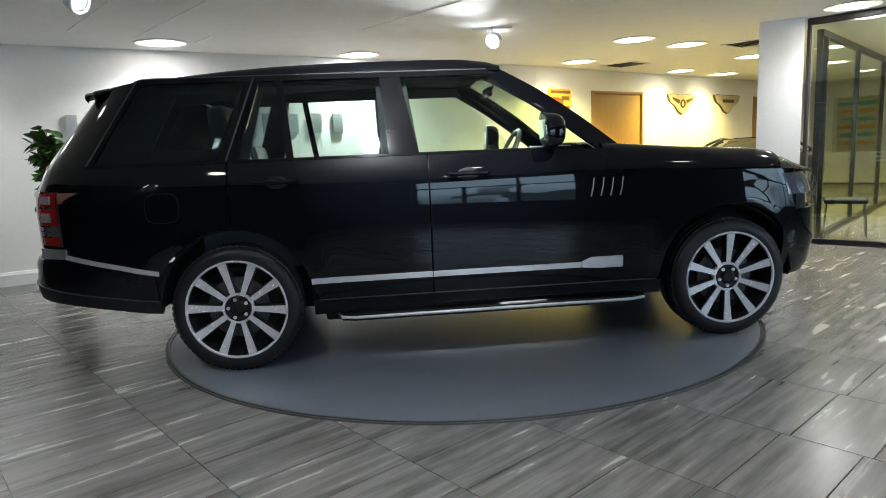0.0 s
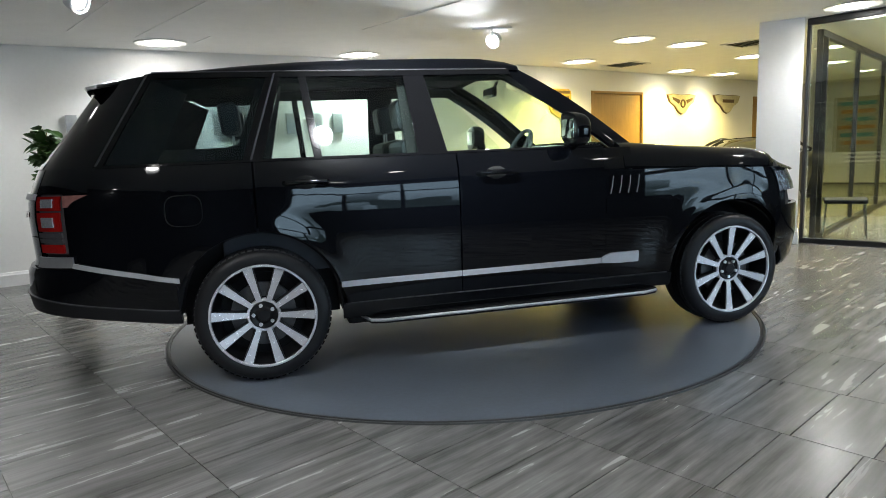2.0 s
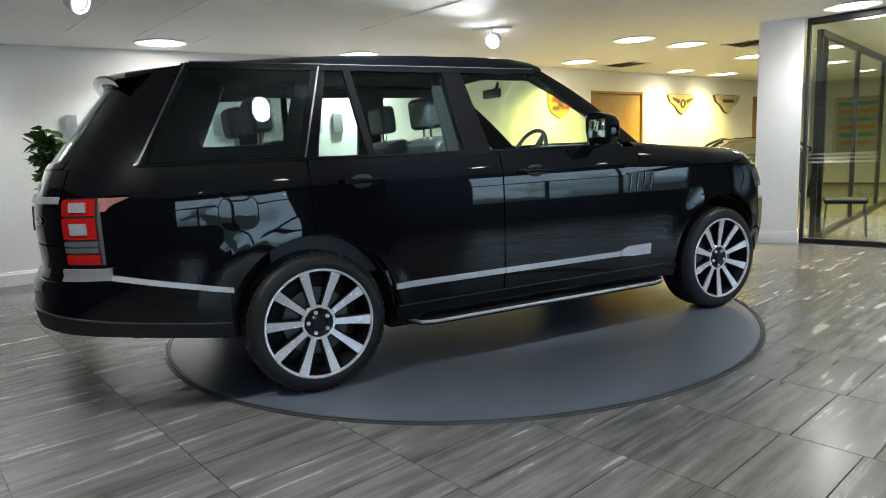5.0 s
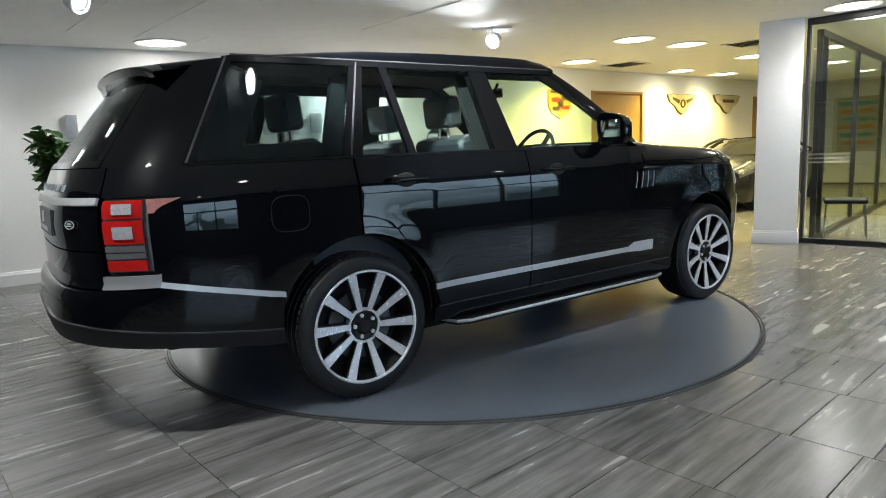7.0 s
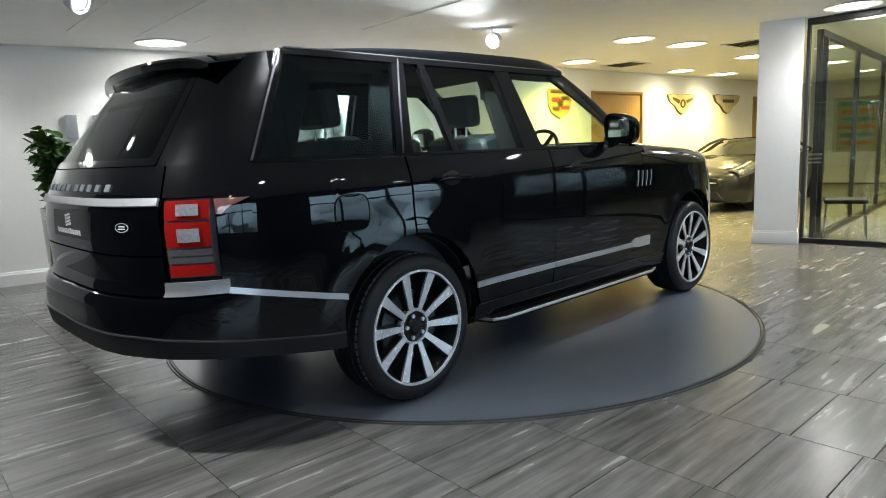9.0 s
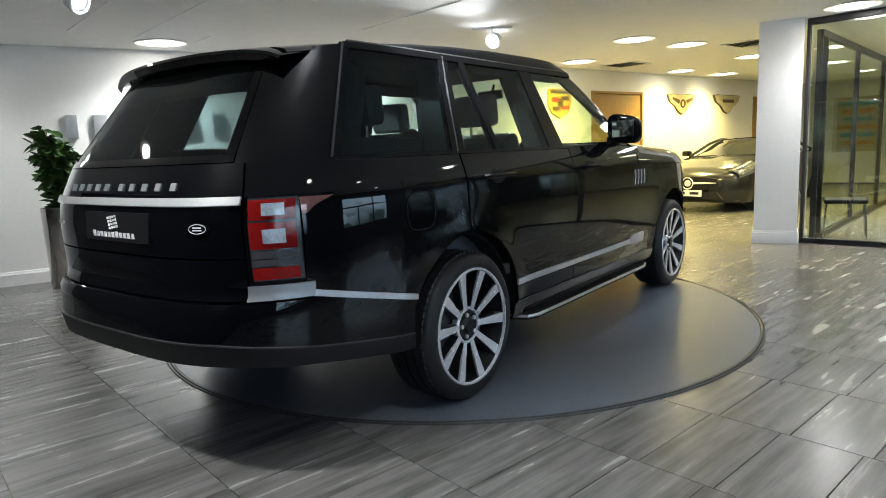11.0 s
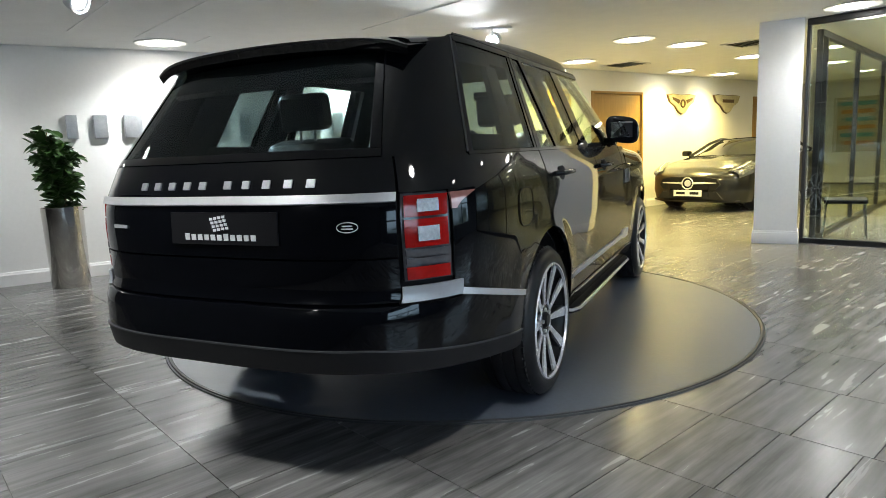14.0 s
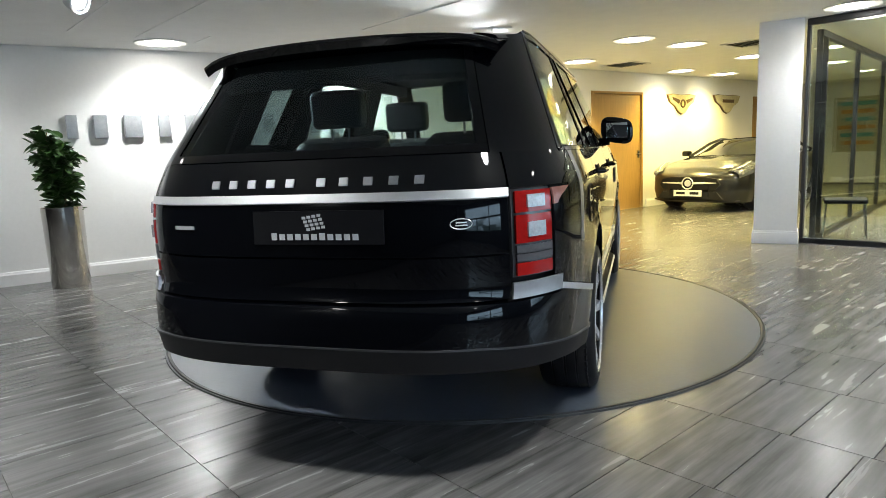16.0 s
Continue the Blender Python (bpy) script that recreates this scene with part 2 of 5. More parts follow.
    for sock in mixc.outputs:
        if sock.type == "RGBA":
            nt.links.new(sock, b.inputs["Base Color"])
    mr = nt.nodes.new("ShaderNodeMapRange")
    mr.inputs["To Min"].default_value, mr.inputs["To Max"].default_value = rough - 0.1, rough + 0.14
    nt.links.new(m2.outputs[0], mr.inputs[0])
    nt.links.new(mr.outputs[0], b.inputs["Roughness"])
    bp = nt.nodes.new("ShaderNodeBump")
    bp.inputs["Strength"].default_value, bp.inputs["Distance"].default_value = 0.12, 0.003
    nt.links.new(m2.outputs[0], bp.inputs["Height"])
    nt.links.new(bp.outputs[0], b.inputs["Normal"])
    return m


M_TILE = streaked("grey_wood_look_porcelain", (0.050, 0.0485, 0.0465), (0.150, 0.147, 0.142), 0.24)


# ---- mesh helpers ----
def finish(name, bm, material, parent=None, label="", smooth=True, angle=40):
    me = bpy.data.meshes.new(name)
    bm.to_mesh(me)
    bm.free()
    me.materials.append(material)
    if smooth:
        me.shade_smooth()
        me.set_sharp_from_angle(angle=radians(angle))
    ob = new(name, me)
    if parent is not None:
        ob.parent = parent
    if label:
        ob["label"] = label
    return ob


part = finish


def box(bm, lo, hi, bevel=0.0, m=None, segments=2):
    """Adds a box from corner lo to corner hi, bevelled, moved by m."""
    r = bmesh.ops.create_cube(bm, size=1)
    vs = r["verts"]
    for v in vs:
        v.co = Vector([l + (c + 0.5) * (h - l) for l, h, c in zip(lo, hi, v.co)])
    if bevel:
        es = list({e for v in vs for e in v.link_edges})
        g = bmesh.ops.bevel(bm, geom=es, offset=bevel, segments=segments, profile=0.7, affect="EDGES")
        vs = list({v for f in g["faces"] for v in f.verts} | {v for v in vs if v.is_valid})
    if m is not None:
        bmesh.ops.transform(bm, matrix=m, verts=vs)
    return vs


def lathe(bm, profile, steps, axis="Z", m=None):
    """Turns (radius, height) points round an axis."""
    rings = []
    for r, h in profile:
        ring = []
        for k in range(steps):
            a = 2 * math.pi * k / steps
            p = Vector((r * math.cos(a), r * math.sin(a), h))
            if axis == "Y":
                p = Vector((p.x, p.z, p.y))
            if m is not None:
                p = m @ p
            ring.append(bm.verts.new(p))
        rings.append(ring)
    for a, b in zip(rings, rings[1:]):
        for k in range(steps):
            try:
                bm.faces.new((a[k], a[(k + 1) % steps], b[(k + 1) % steps], b[k]))
            except ValueError:
                pass
    for ring, rev, r in ((rings[0], True, profile[0][0]), (rings[-1], False, profile[-1][0])):
        if r < 0.01:
            bm.faces.new(ring[::-1] if rev else ring)
    bmesh.ops.recalc_face_normals(bm, faces=bm.faces)


def sheet(rows, thick=0.0, centre=None, close=False):
    """A bmesh from a grid of points; thickened away from the outside, which faces away from centre."""
    rows = [[Vector(p) for p in r] for r in rows]
    n, k = len(rows), len(rows[0])
    nrm = [[None] * k for _ in range(n)]
    sign = 0.0
    c = Vector(centre) if centre is not None else Vector((0, 0, -1000))
    for i in range(n):
        for j in range(k):
            a = rows[min(i + 1, n - 1)][j] - rows[max(i - 1, 0)][j]
            b = rows[i][min(j + 1, k - 1)] - rows[i][max(j - 1, 0)]
            v = a.cross(b)
            v = v.normalized() if v.length > 1e-9 else Vector((0, 0, 0))
            nrm[i][j] = v
            sign += v.dot(rows[i][j] - c)
    s = 1 if sign >= 0 else -1
    bm = bmesh.new()
    top = [[bm.verts.new(p) for p in r] for r in rows]

    def quad(a, b, c2, d):
        vs = []
        for v in (a, b, c2, d):
            if v not in vs:
                vs.append(v)
        if len(vs) > 2:
            f = bm.faces.new(vs if s > 0 else vs[::-1])
    for i in range(n - 1):
        for j in range(k - 1):
            quad(top[i][j], top[i + 1][j], top[i + 1][j + 1], top[i][j + 1])
    if thick:
        low = [[bm.verts.new(rows[i][j] - s * thick * nrm[i][j]) for j in range(k)] for i in range(n)]
        for i in range(n - 1):
            for j in range(k - 1):
                quad(low[i][j + 1], low[i + 1][j + 1], low[i + 1][j], low[i][j])
        for i in range(n - 1):
            quad(top[i + 1][0], top[i][0], low[i][0], low[i + 1][0])
            quad(top[i][-1], top[i + 1][-1], low[i + 1][-1], low[i][-1])
        for j in range(k - 1):
            quad(top[0][j], top[0][j + 1], low[0][j + 1], low[0][j])
            quad(top[-1][j + 1], top[-1][j], low[-1][j], low[-1][j + 1])
    return bm


def interp(x, pts):
    """Piecewise-linear value at x through (x, value) pairs."""
    if x <= pts[0][0]:
        return pts[0][1]
    for (a, va), (b, vb) in zip(pts, pts[1:]):
        if x <= b:
            return va + (vb - va) * (x - a) / (b - a)
    return pts[-1][1]


def tube(bm, pts, radius, steps=8):
    """A round bar along points."""
    pts = [Vector(p) for p in pts]
    rings = []
    for i, p in enumerate(pts):
        d = (pts[min(i + 1, len(pts) - 1)] - pts[max(i - 1, 0)]).normalized()
        side = d.cross(Vector((0, 0, 1)) if abs(d.z) < 0.9 else Vector((1, 0, 0))).normalized()
        up = side.cross(d)
        r = radius[i] if isinstance(radius, (list, tuple)) else radius
        rings.append([bm.verts.new(p + r * (math.cos(2 * math.pi * k / steps) * side + math.sin(2 * math.pi * k / steps) * up)) for k in range(steps)])
    for a, b in zip(rings, rings[1:]):
        for k in range(steps):
            bm.faces.new((a[k], a[(k + 1) % steps], b[(k + 1) % steps], b[k]))
    bm.faces.new(rings[0][::-1])
    bm.faces.new(rings[-1])


def empty(name, loc=(0, 0, 0)):
    ob = new(name)
    ob.location = loc
    return ob


# ---- the showroom ----
def wall(name, a, b, openings=(), thick=0.15, z1=CEIL, material=None, label=""):
    """An upright wall from a to b; its room side is on the right hand going from a to b. openings: (start, end, bottom, top) along it."""
    a, b = Vector((*a, 0)), Vector((*b, 0))
    d = (b - a).normalized()
    n = Vector((-d.y, d.x, 0)) * thick
    length = (b - a).length
    bm = bmesh.new()
    cuts = sorted(openings)
    spans, at = [], 0.0
    for s, e, lo, hi in cuts:
        spans.append((at, s, 0.0, z1))
        if lo > 0.01:
            spans.append((s, e, 0.0, lo))
        if hi < z1 - 0.01:
            spans.append((s, e, hi, z1))
        at = e
    spans.append((at, length, 0.0, z1))
    for s, e, lo, hi in spans:
        if e - s < 0.005:
            continue
        p = [a + d * s, a + d * e, a + d * e + n, a + d * s + n]
        lower = [bm.verts.new((q.x, q.y, lo)) for q in p]
        upper = [bm.verts.new((q.x, q.y, hi)) for q in p]
        bm.faces.new(lower[::-1])
        bm.faces.new(upper)
        for k in range(4):
            bm.faces.new((lower[k], lower[(k + 1) % 4], upper[(k + 1) % 4], upper[k]))
    bmesh.ops.recalc_face_normals(bm, faces=bm.faces)
    ob = finish(name, bm, material or M_WALL, smooth=False)
    return tagged(ob, label or "plain white painted showroom wall", "wall", kind="structure")


def skirting(a, b, name="baseboard"):
    """A moulded board along the foot of a wall's room side."""
    a, b = Vector((*a, 0)), Vector((*b, 0))
    d = (b - a).normalized()
    n = Vector((d.y, -d.x, 0))
    bm = bmesh.new()
    prof = [(0.0, -0.005), (0.022, -0.005), (0.022, 0.118), (0.016, 0.132), (0.012, 0.150), (0.0, 0.152)]
    ends = [[bm.verts.new(p + n * (o + 0.001) + Vector((0, 0, z))) for o, z in prof] for p in (a, b)]
    for k in range(len(prof) - 1):
        bm.faces.new((ends[0][k], ends[1][k], ends[1][k + 1], ends[0][k + 1]))
    bm.faces.new(ends[0][::-1])
    bm.faces.new(ends[1])
    bmesh.ops.recalc_face_normals(bm, faces=bm.faces)
    return tagged(finish(name, bm, M_TRIMW, smooth=False), "white gloss skirting board along the wall", "baseboard", kind="structure")


W0, W1, W2 = (-7.5, 0.180), (1.4, 5.90), (9.87, 12.845)
V0, V1 = (0.51, -8.40), (16.1, 6.14)


def along(a, b, s, off=0.0, z=0.0):
    """A place s metres along a wall from a to b, off metres into the room."""
    a, b = Vector((*a, 0)), Vector((*b, 0))
    d = (b - a).normalized()
    return a + d * s + Vector((d.y, -d.x, 0)) * off + Vector((0, 0, z))


def facing(a, b, s, off=0.0, z=0.0):
    """The pose of a thing on a wall: x along it, y into the wall, z up."""
    d = (Vector((*b, 0)) - Vector((*a, 0))).normalized()
    return Matrix.Translation(along(a, b, s, off, z)) @ Matrix.Rotation(math.atan2(d.y, d.x), 4, "Z")


wall("wall_west", W0, W1, label="white wall washed by ceiling downlights")
wall("wall_north", W1, W2, openings=[(1.42, 2.99, 0.0, 2.235), (7.37, 8.6, 0.0, 2.235)], label="wall lit warm yellow by downlights")
wall("wall_east", W2, V1)
WIN = [(11.6, 15.3, 0.50, 2.08), (17.85, 20.7, 0.50, 2.08)]
# unseen closing walls; their dark colour keeps reflections in the car black
wall("wall_south", V1, V0, openings=WIN, material=M_WALLDARK, label="unseen street-side wall with a row of tall windows, kept dark for car reflections")
wall("wall_end", V0, W0, material=M_WALLDARK, label="plain unseen end wall, kept dark for car reflections")
skirting(W0, (1.38, 5.887))
skirting((1.42, 5.916), along(W1, W2, 1.34)[:2])
skirting(along(W1, W2, 3.07)[:2], along(W1, W2, 7.28)[:2])

bm = bmesh.new()
box(bm, (-11, -13, -0.30), (19, 15, -0.016))
floor = tagged(finish("floor", bm, M_GROUT, smooth=False), "grey wood-look porcelain tile floor with dark joints", "floor", kind="structure")

# ceiling: painted board with thin seams in relief
bm = bmesh.new()
box(bm, (-11, -13, CEIL), (19, 15, CEIL + 0.2))
ceiling = tagged(finish("ceiling", bm, M_CEIL, smooth=False), "flat off-white suspended ceiling with faint seams", "ceiling", kind="structure")
bm = bmesh.new()
seam_m = Matrix.Translation((-3.0, 1.5, CEIL)) @ Matrix.Rotation(math.atan2(BX.y, BX.x), 4, "Z")
for y0, x0, x1 in ((0.035, -0.50, 3.2), (-0.61, -0.46, 3.2), (0.68, -0.55, -0.1), (1.9, 1.0, 3.4)):
    box(bm, (x0, y0 - 0.011, -0.006), (x1, y0 + 0.011, 0.0), 0.002, seam_m)
tagged(finish("ceiling_trim", bm, M_TRIMW, smooth=False), "thin white seam strips on the ceiling", "trim", kind="structure")


def daylight_window(k, s0, s1, lo, hi):
    frame_m = facing(V1, V0, s0, -0.06, 0)
    w = s1 - s0
    root = tagged(empty("window_%d" % (k + 1)), "tall anthracite-framed window facing the street", "window", kind="structure")
    root.matrix_world = frame_m
    bm = bmesh.new()
    bars = [(0, w, lo, lo + 0.05), (0, w, hi - 0.05, hi), (0, 0.05, lo + 0.05, hi - 0.05), (w - 0.05, w, lo + 0.05, hi - 0.05), (0.05, w - 0.05, 1.24, 1.31)]
    bars += [(w / 3 - 0.03, w / 3 + 0.03, lo + 0.05, 1.24), (2 * w / 3 - 0.03, 2 * w / 3 + 0.03, lo + 0.05, 1.24), (w / 3 - 0.02, w / 3 + 0.02, 1.31, hi - 0.05)]
    for x0, x1, z0, z1 in bars:
        box(bm, (x0, 0, z0), (x1, 0.06, z1), 0.004)
    part("window_frame", bm, M_FRAME, root)
    for x0, x1, z0, z1 in [(0.05, w / 3 - 0.02, 1.31, hi - 0.05), (w / 3 + 0.02, w - 0.05, 1.31, hi - 0.05)] + [(w * q / 3 + 0.03, w * (q + 1) / 3 - 0.03, lo + 0.05, 1.24) for q in range(3)]:
        bm = bmesh.new()
        box(bm, (x0, 0.027, z0), (x1, 0.033, z1))
        part("pane", bm, M_CLEAR, root, smooth=False).visible_shadow = False


for k, (s0, s1, lo, hi) in enumerate(WIN):
    daylight_window(k, s0, s1, lo, hi)
bm = bmesh.new()
v = [along(V1, V0, s, -2.4, z) for s, z in ((-3, -0.2), (25, -0.2), (25, 4.5), (-3, 4.5))]
bm.faces.new([bm.verts.new(p) for p in v])
tagged(finish("backdrop", bm, M_DAY, smooth=False), "pale blue dusk daylight in the street outside", "backdrop", kind="structure")

# free-standing column beside the glazed office
PA, PB = Vector((3.625, 2.80, 0)), Vector((4.045, 2.59, 0))
pd = (PB - PA).normalized()
pn = Vector((-pd.y, pd.x, 0))
cm = Matrix.Translation(PA) @ Matrix.Rotation(math.atan2(pd.y, pd.x), 4, "Z")
pw = (PB - PA).length
bm = bmesh.new()
box(bm, (0, 0, -0.01), (pw, 0.45, CEIL), 0.004, cm)
column = tagged(finish("column", bm, M_WALL, smooth=False), "square white painted column with a white skirting", "column", kind="structure")
bm = bmesh.new()
box(bm, (-0.018, -0.018, -0.014), (pw + 0.018, 0.468, 0.125), 0.006, cm)
box(bm, (-0.010, -0.010, 0.125), (pw + 0.010, 0.460, 0.148), 0.006, cm)
tagged(finish("column_skirting", bm, M_TRIMW), "white skirting round the foot of the column", "baseboard", kind="structure")


def glazed_screen(name, start, direction, bays, top=CEIL, stile=0.06, label="anthracite-framed floor-to-ceiling glass partition"):
    """A glass partition: bays are panel widths from start along direction."""
    d = direction.normalized()
    root = tagged(empty(name), label, "glass partition", kind="structure")
    root.matrix_world = Matrix.Translation(start) @ Matrix.Rotation(math.atan2(d.y, d.x), 4, "Z")
    total = sum(bays)
    for nm, z0, z1 in (("bottom_rail", -0.012, 0.05), ("top_rail", top - 0.075, top - 0.001)):
        bm = bmesh.new()
        box(bm, (0, -0.035, z0), (total, 0.035, z1), 0.004)
        part(nm, bm, M_FRAME, root)
    at = 0.0
    for i, w in enumerate([0.0, *bays]):
        at += w
        bm = bmesh.new()
        box(bm, (max(0, at - stile / 2), -0.032, 0.05), (at + stile / 2, 0.032, top - 0.075), 0.004)
        part("mullion", bm, M_FRAME, root)
        if w:
            bm = bmesh.new()
            box(bm, (at - w + stile / 2, -0.006, 0.05), (at - stile / 2, 0.006, top - 0.075))
            g = part("pane", bm, M_CLEAR, root, smooth=False)
            g.visible_shadow = False
    return root


glazed_screen("partition_front", Vector((4.15, 2.72, 0)), Vector((0.62, -0.585, 0)), [1.7, 1.7, 1.7], stile=0.07)
glazed_screen("partition_side", Vector((4.36, 2.84, 0)), Vector((0.66, 0.75, 0)), [0.28, 1.9, 2.1, 2.1], top=2.50, stile=0.055)


def oak_door(name, s, w, h=2.19):
    m = facing(W1, W2, s, 0, 0)
    root = tagged(empty(name), "closed oak-veneer door in a matching oak frame", "door", kind="structure")
    root.matrix_world = m
    bm = bmesh.new()
    for a, b in (((0.004, -0.012, -0.012), (0.05, 0.10, h)), ((w - 0.05, -0.012, -0.012), (w - 0.004, 0.10, h)), ((0.004, -0.012, h), (w - 0.004, 0.10, h + 0.042))):
        box(bm, a, b, 0.004)
    part("door_frame", bm, M_DOOR, root)
    bm = bmesh.new()
    box(bm, (0.054, 0.02, -0.008), (w - 0.054, 0.065, h - 0.004), 0.003)
    part("door_leaf", bm, M_DOOR, root)
    bm = bmesh.new()
    box(bm, (w - 0.16, -0.004, 0.98), (w - 0.11, 0.021, 1.12), 0.004)
    tube(bm, [(w - 0.135, 0.0, 1.05), (w - 0.135, -0.05, 1.05), (w - 0.27, -0.05, 1.05)], 0.010)
    part("door_handle", bm, M_STEEL, root, "brushed steel lever handle")


oak_door("door_1", 1.42, 1.57)
oak_door("door_2", 7.37, 1.23)

# ---- the turntable ----
turntable = tagged(empty("turntable"), "round grey vinyl-topped car turntable set in the floor", "turntable")
bm = bmesh.new()
lathe(bm, [(2.186, -0.05), (2.186, -0.003), (2.183, 0.0), (0.001, 0.0)], 160)
part("platform", bm, M_DISC, turntable)
bm = bmesh.new()
lathe(bm, [(2.189, -0.05), (2.189, 0.002), (2.193, 0.005), (2.203, 0.005), (2.206, -0.004), (2.211, -0.004), (2.213, 0.003), (2.219, 0.003), (2.222, -0.001), (2.222, -0.05)], 160)
part("edge_trim", bm, M_DISCRIM, turntable, "dark metal edge ring")

# ---- the car: its own space has x forward from the rear axle, y to its left, z up ----
suv = tagged(empty("suv"), "black luxury four-wheel-drive car with silver trim and alloy wheels", "car")
BODY_C = (1.4, 0.0, 0.9)
PW = 3.6


def half_width(z):
    return 0.033 + interp(z, [(0.25, 0.86), (0.32, 0.90), (0.42, 0.928), (0.55, 0.944), (0.80, 0.957), (0.98, 0.957), (1.09, 0.953), (1.14, 0.947), (1.20, 0.928), (1.285, 0.895), (1.765, 0.700), (1.83, 0.655)])


def rear_len(z):
    return interp(z, [(0.36, 1.04), (0.46, 1.115), (0.56, 1.135), (0.70, 1.125), (0.76, 1.09), (1.0, 1.10), (1.10, 1.09), (1.27, 1.02), (1.74, 0.655), (1.83, 0.585)])


def front_len(z):
    return interp(z, [(0.30, 0.96), (0.40, 1.06), (0.60, 1.095), (0.80, 1.08), (0.95, 1.03), (1.06, 0.96), (1.15, 0.86)])


def skin(u, z, out=0.0):
    """The right-hand body surface: u 0 to 1 round the rear corner, 1 to 2 along the side, 2 to 3 round the front corner."""
    b = half_width(z) + out
    if 0.8 < u < 2.3 and z < 1.05:
        x0 = -0.2 + 3.1 * (u - 1)
        r = min(math.hypot(x0 - c, z - 0.40) for c in (0.0, 3.118))
        b += 0.011 * math.exp(-((r - 0.47) / 0.075) ** 2)
    if u < 1:
        f = max(0.0, u) * math.pi / 2
        return Vector((-0.2 - (rear_len(z) + out) * math.cos(f) ** (2 / PW), -b * math.sin(f) ** (2 / PW), z))
    if u <= 2:
        return Vector((-0.2 + 3.1 * (u - 1), -b, z))
    f = (3 - min(3.0, u)) * math.pi / 2
    return Vector((2.9 + (front_len(z) + out) * math.cos(f) ** (2 / PW), -b * math.sin(f) ** (2 / PW), z))


def u_at_x(x, z=0.9):
    if x < -0.2:
        return math.acos(min(1, max(0, (-0.2 - x) / rear_len(z))) ** (PW / 2)) / (math.pi / 2)
    if x <= 2.9:
        return 1 + (x + 0.2) / 3.1
    return 3 - math.acos(min(1, max(0, (x - 2.9) / front_len(z))) ** (PW / 2)) / (math.pi / 2)


def u_at_y(y, z=0.9):
    return math.asin(min(1, abs(y) / half_width(z)) ** (PW / 2)) / (math.pi / 2)


def u_front_y(y, z=0.8):
    return 3 - math.asin(min(1, abs(y) / half_width(z)) ** (PW / 2)) / (math.pi / 2)


def seat_in_car(ob):
    ob.location = (-OX, -OY, 0)
    return ob


def mirrored(rows):
    return [[Vector((p[0], -p[1], p[2])) for p in r] for r in rows]


def cpart(name, bm, material, parent=None, label="", **kw):
    """A part of the car, given in the car's space."""
    ob = part(name, bm, material, parent or suv, label, **kw)
    if parent is None:
        seat_in_car(ob)
    return ob


def panel(name, rows, material, parent=None, thick=0.012, label="", both=True):
    """A body panel on the right and its mirror image on the left. Returns both."""
    made = [cpart(name, sheet(rows, thick, BODY_C), material, parent[0] if parent else None, label)]
    if both:
        made.append(cpart(name, sheet(mirrored(rows), thick, BODY_C), material, parent[1] if parent else None, label))
    return made


def arch_z(x):
    """Lower edge of the body over the wheels; below that the sill line."""
    z = 0.0
    for c in (0.0, 3.118):
        d = abs(x - c)
        if d < 0.47:
            z = max(z, 0.40 + math.sqrt(0.47 ** 2 - d * d) * 1.0)
    return z


def side_rows(x0, x1, zlo, zhi, nx=14, nz=10, out=0.0):
    """Rows over x0..x1; zlo and zhi are heights or functions of x, x0 and x1 may be functions of z's share."""
    rows = []
    for i in range(nx + 1):
        row = []
        for j in range(nz + 1):
            v = j / nz
            xa = x0(v) if callable(x0) else x0
            xb = x1(v) if callable(x1) else x1
            x = xa + (xb - xa) * i / nx
            lo = zlo(x) if callable(zlo) else zlo
            hi = zhi(x) if callable(zhi) else zhi
            z = lo + (hi - lo) * v
            row.append(skin(u_at_x(x, z), z, out))
        rows.append(row)
    return rows


def wrap_rows(u0, u1, zlo, zhi, nu=24, nz=8, out=0.0):
    """Rows round a corner from u0 to u1; zlo and zhi are heights or functions of u."""
    rows = []
    for i in range(nu + 1):
        u = u0 + (u1 - u0) * i / nu
        lo = zlo(u) if callable(zlo) else zlo
        hi = zhi(u) if callable(zhi) else zhi
        rows.append([skin(u, lo + (hi - lo) * j / nz, out) for j in range(nz + 1)])
    return rows


def across(rows):
    """Right-hand rows that start at the middle of the car, continued over its left half."""
    return mirrored(rows)[:0:-1] + rows


def strip_z(x):
    return interp(x, [(-0.96, 0.735), (-0.42, 0.612)])


def clad_z(x):
    return interp(x, [(-1.25, 0.575), (-0.95, 0.530), (-0.46, 0.462)])


def bump_low(x):
    return interp(x, [(-1.25, 0.485), (-0.95, 0.456), (-0.47, 0.384)])


U_GATE = u_at_y(0.760)
U_BEND = u_at_x(-0.445, 0.6)

def bump_low_in(x):
    return bump_low(x) + 0.035


# inner shell: its black draws the shade in the shut lines; it also closes the underside
rows = []
for u in [k / 40 for k in range(0, 121)]:
    x = skin(u, 0.7).x
    lo = max(0.36 if x > -0.4 else bump_low_in(x), arch_z(x) + 0.02)
    rows.append([skin(u, max(lo, z), -0.035) for z in (0.36, 0.5, 0.62, 0.74, 0.9, 1.04, 1.10 if x > 2.35 else 1.2, 1.10 if x > 2.35 else 1.25)])
cpart("inner_shell", sheet(across(rows), 0, BODY_C), M_DARK)
bm = bmesh.new()
box(bm, (-0.9, -0.62, 0.36), (3.7, 0.62, 0.46), 0.03)
box(bm, (0.50, -0.74, 0.215), (2.62, 0.74, 0.33), 0.03)
box(bm, (-0.2, -0.10, 0.24), (3.0, 0.10, 0.31), 0.03)
tube(bm, [(0, -0.7, 0.385), (0, 0.7, 0.385)], 0.06)
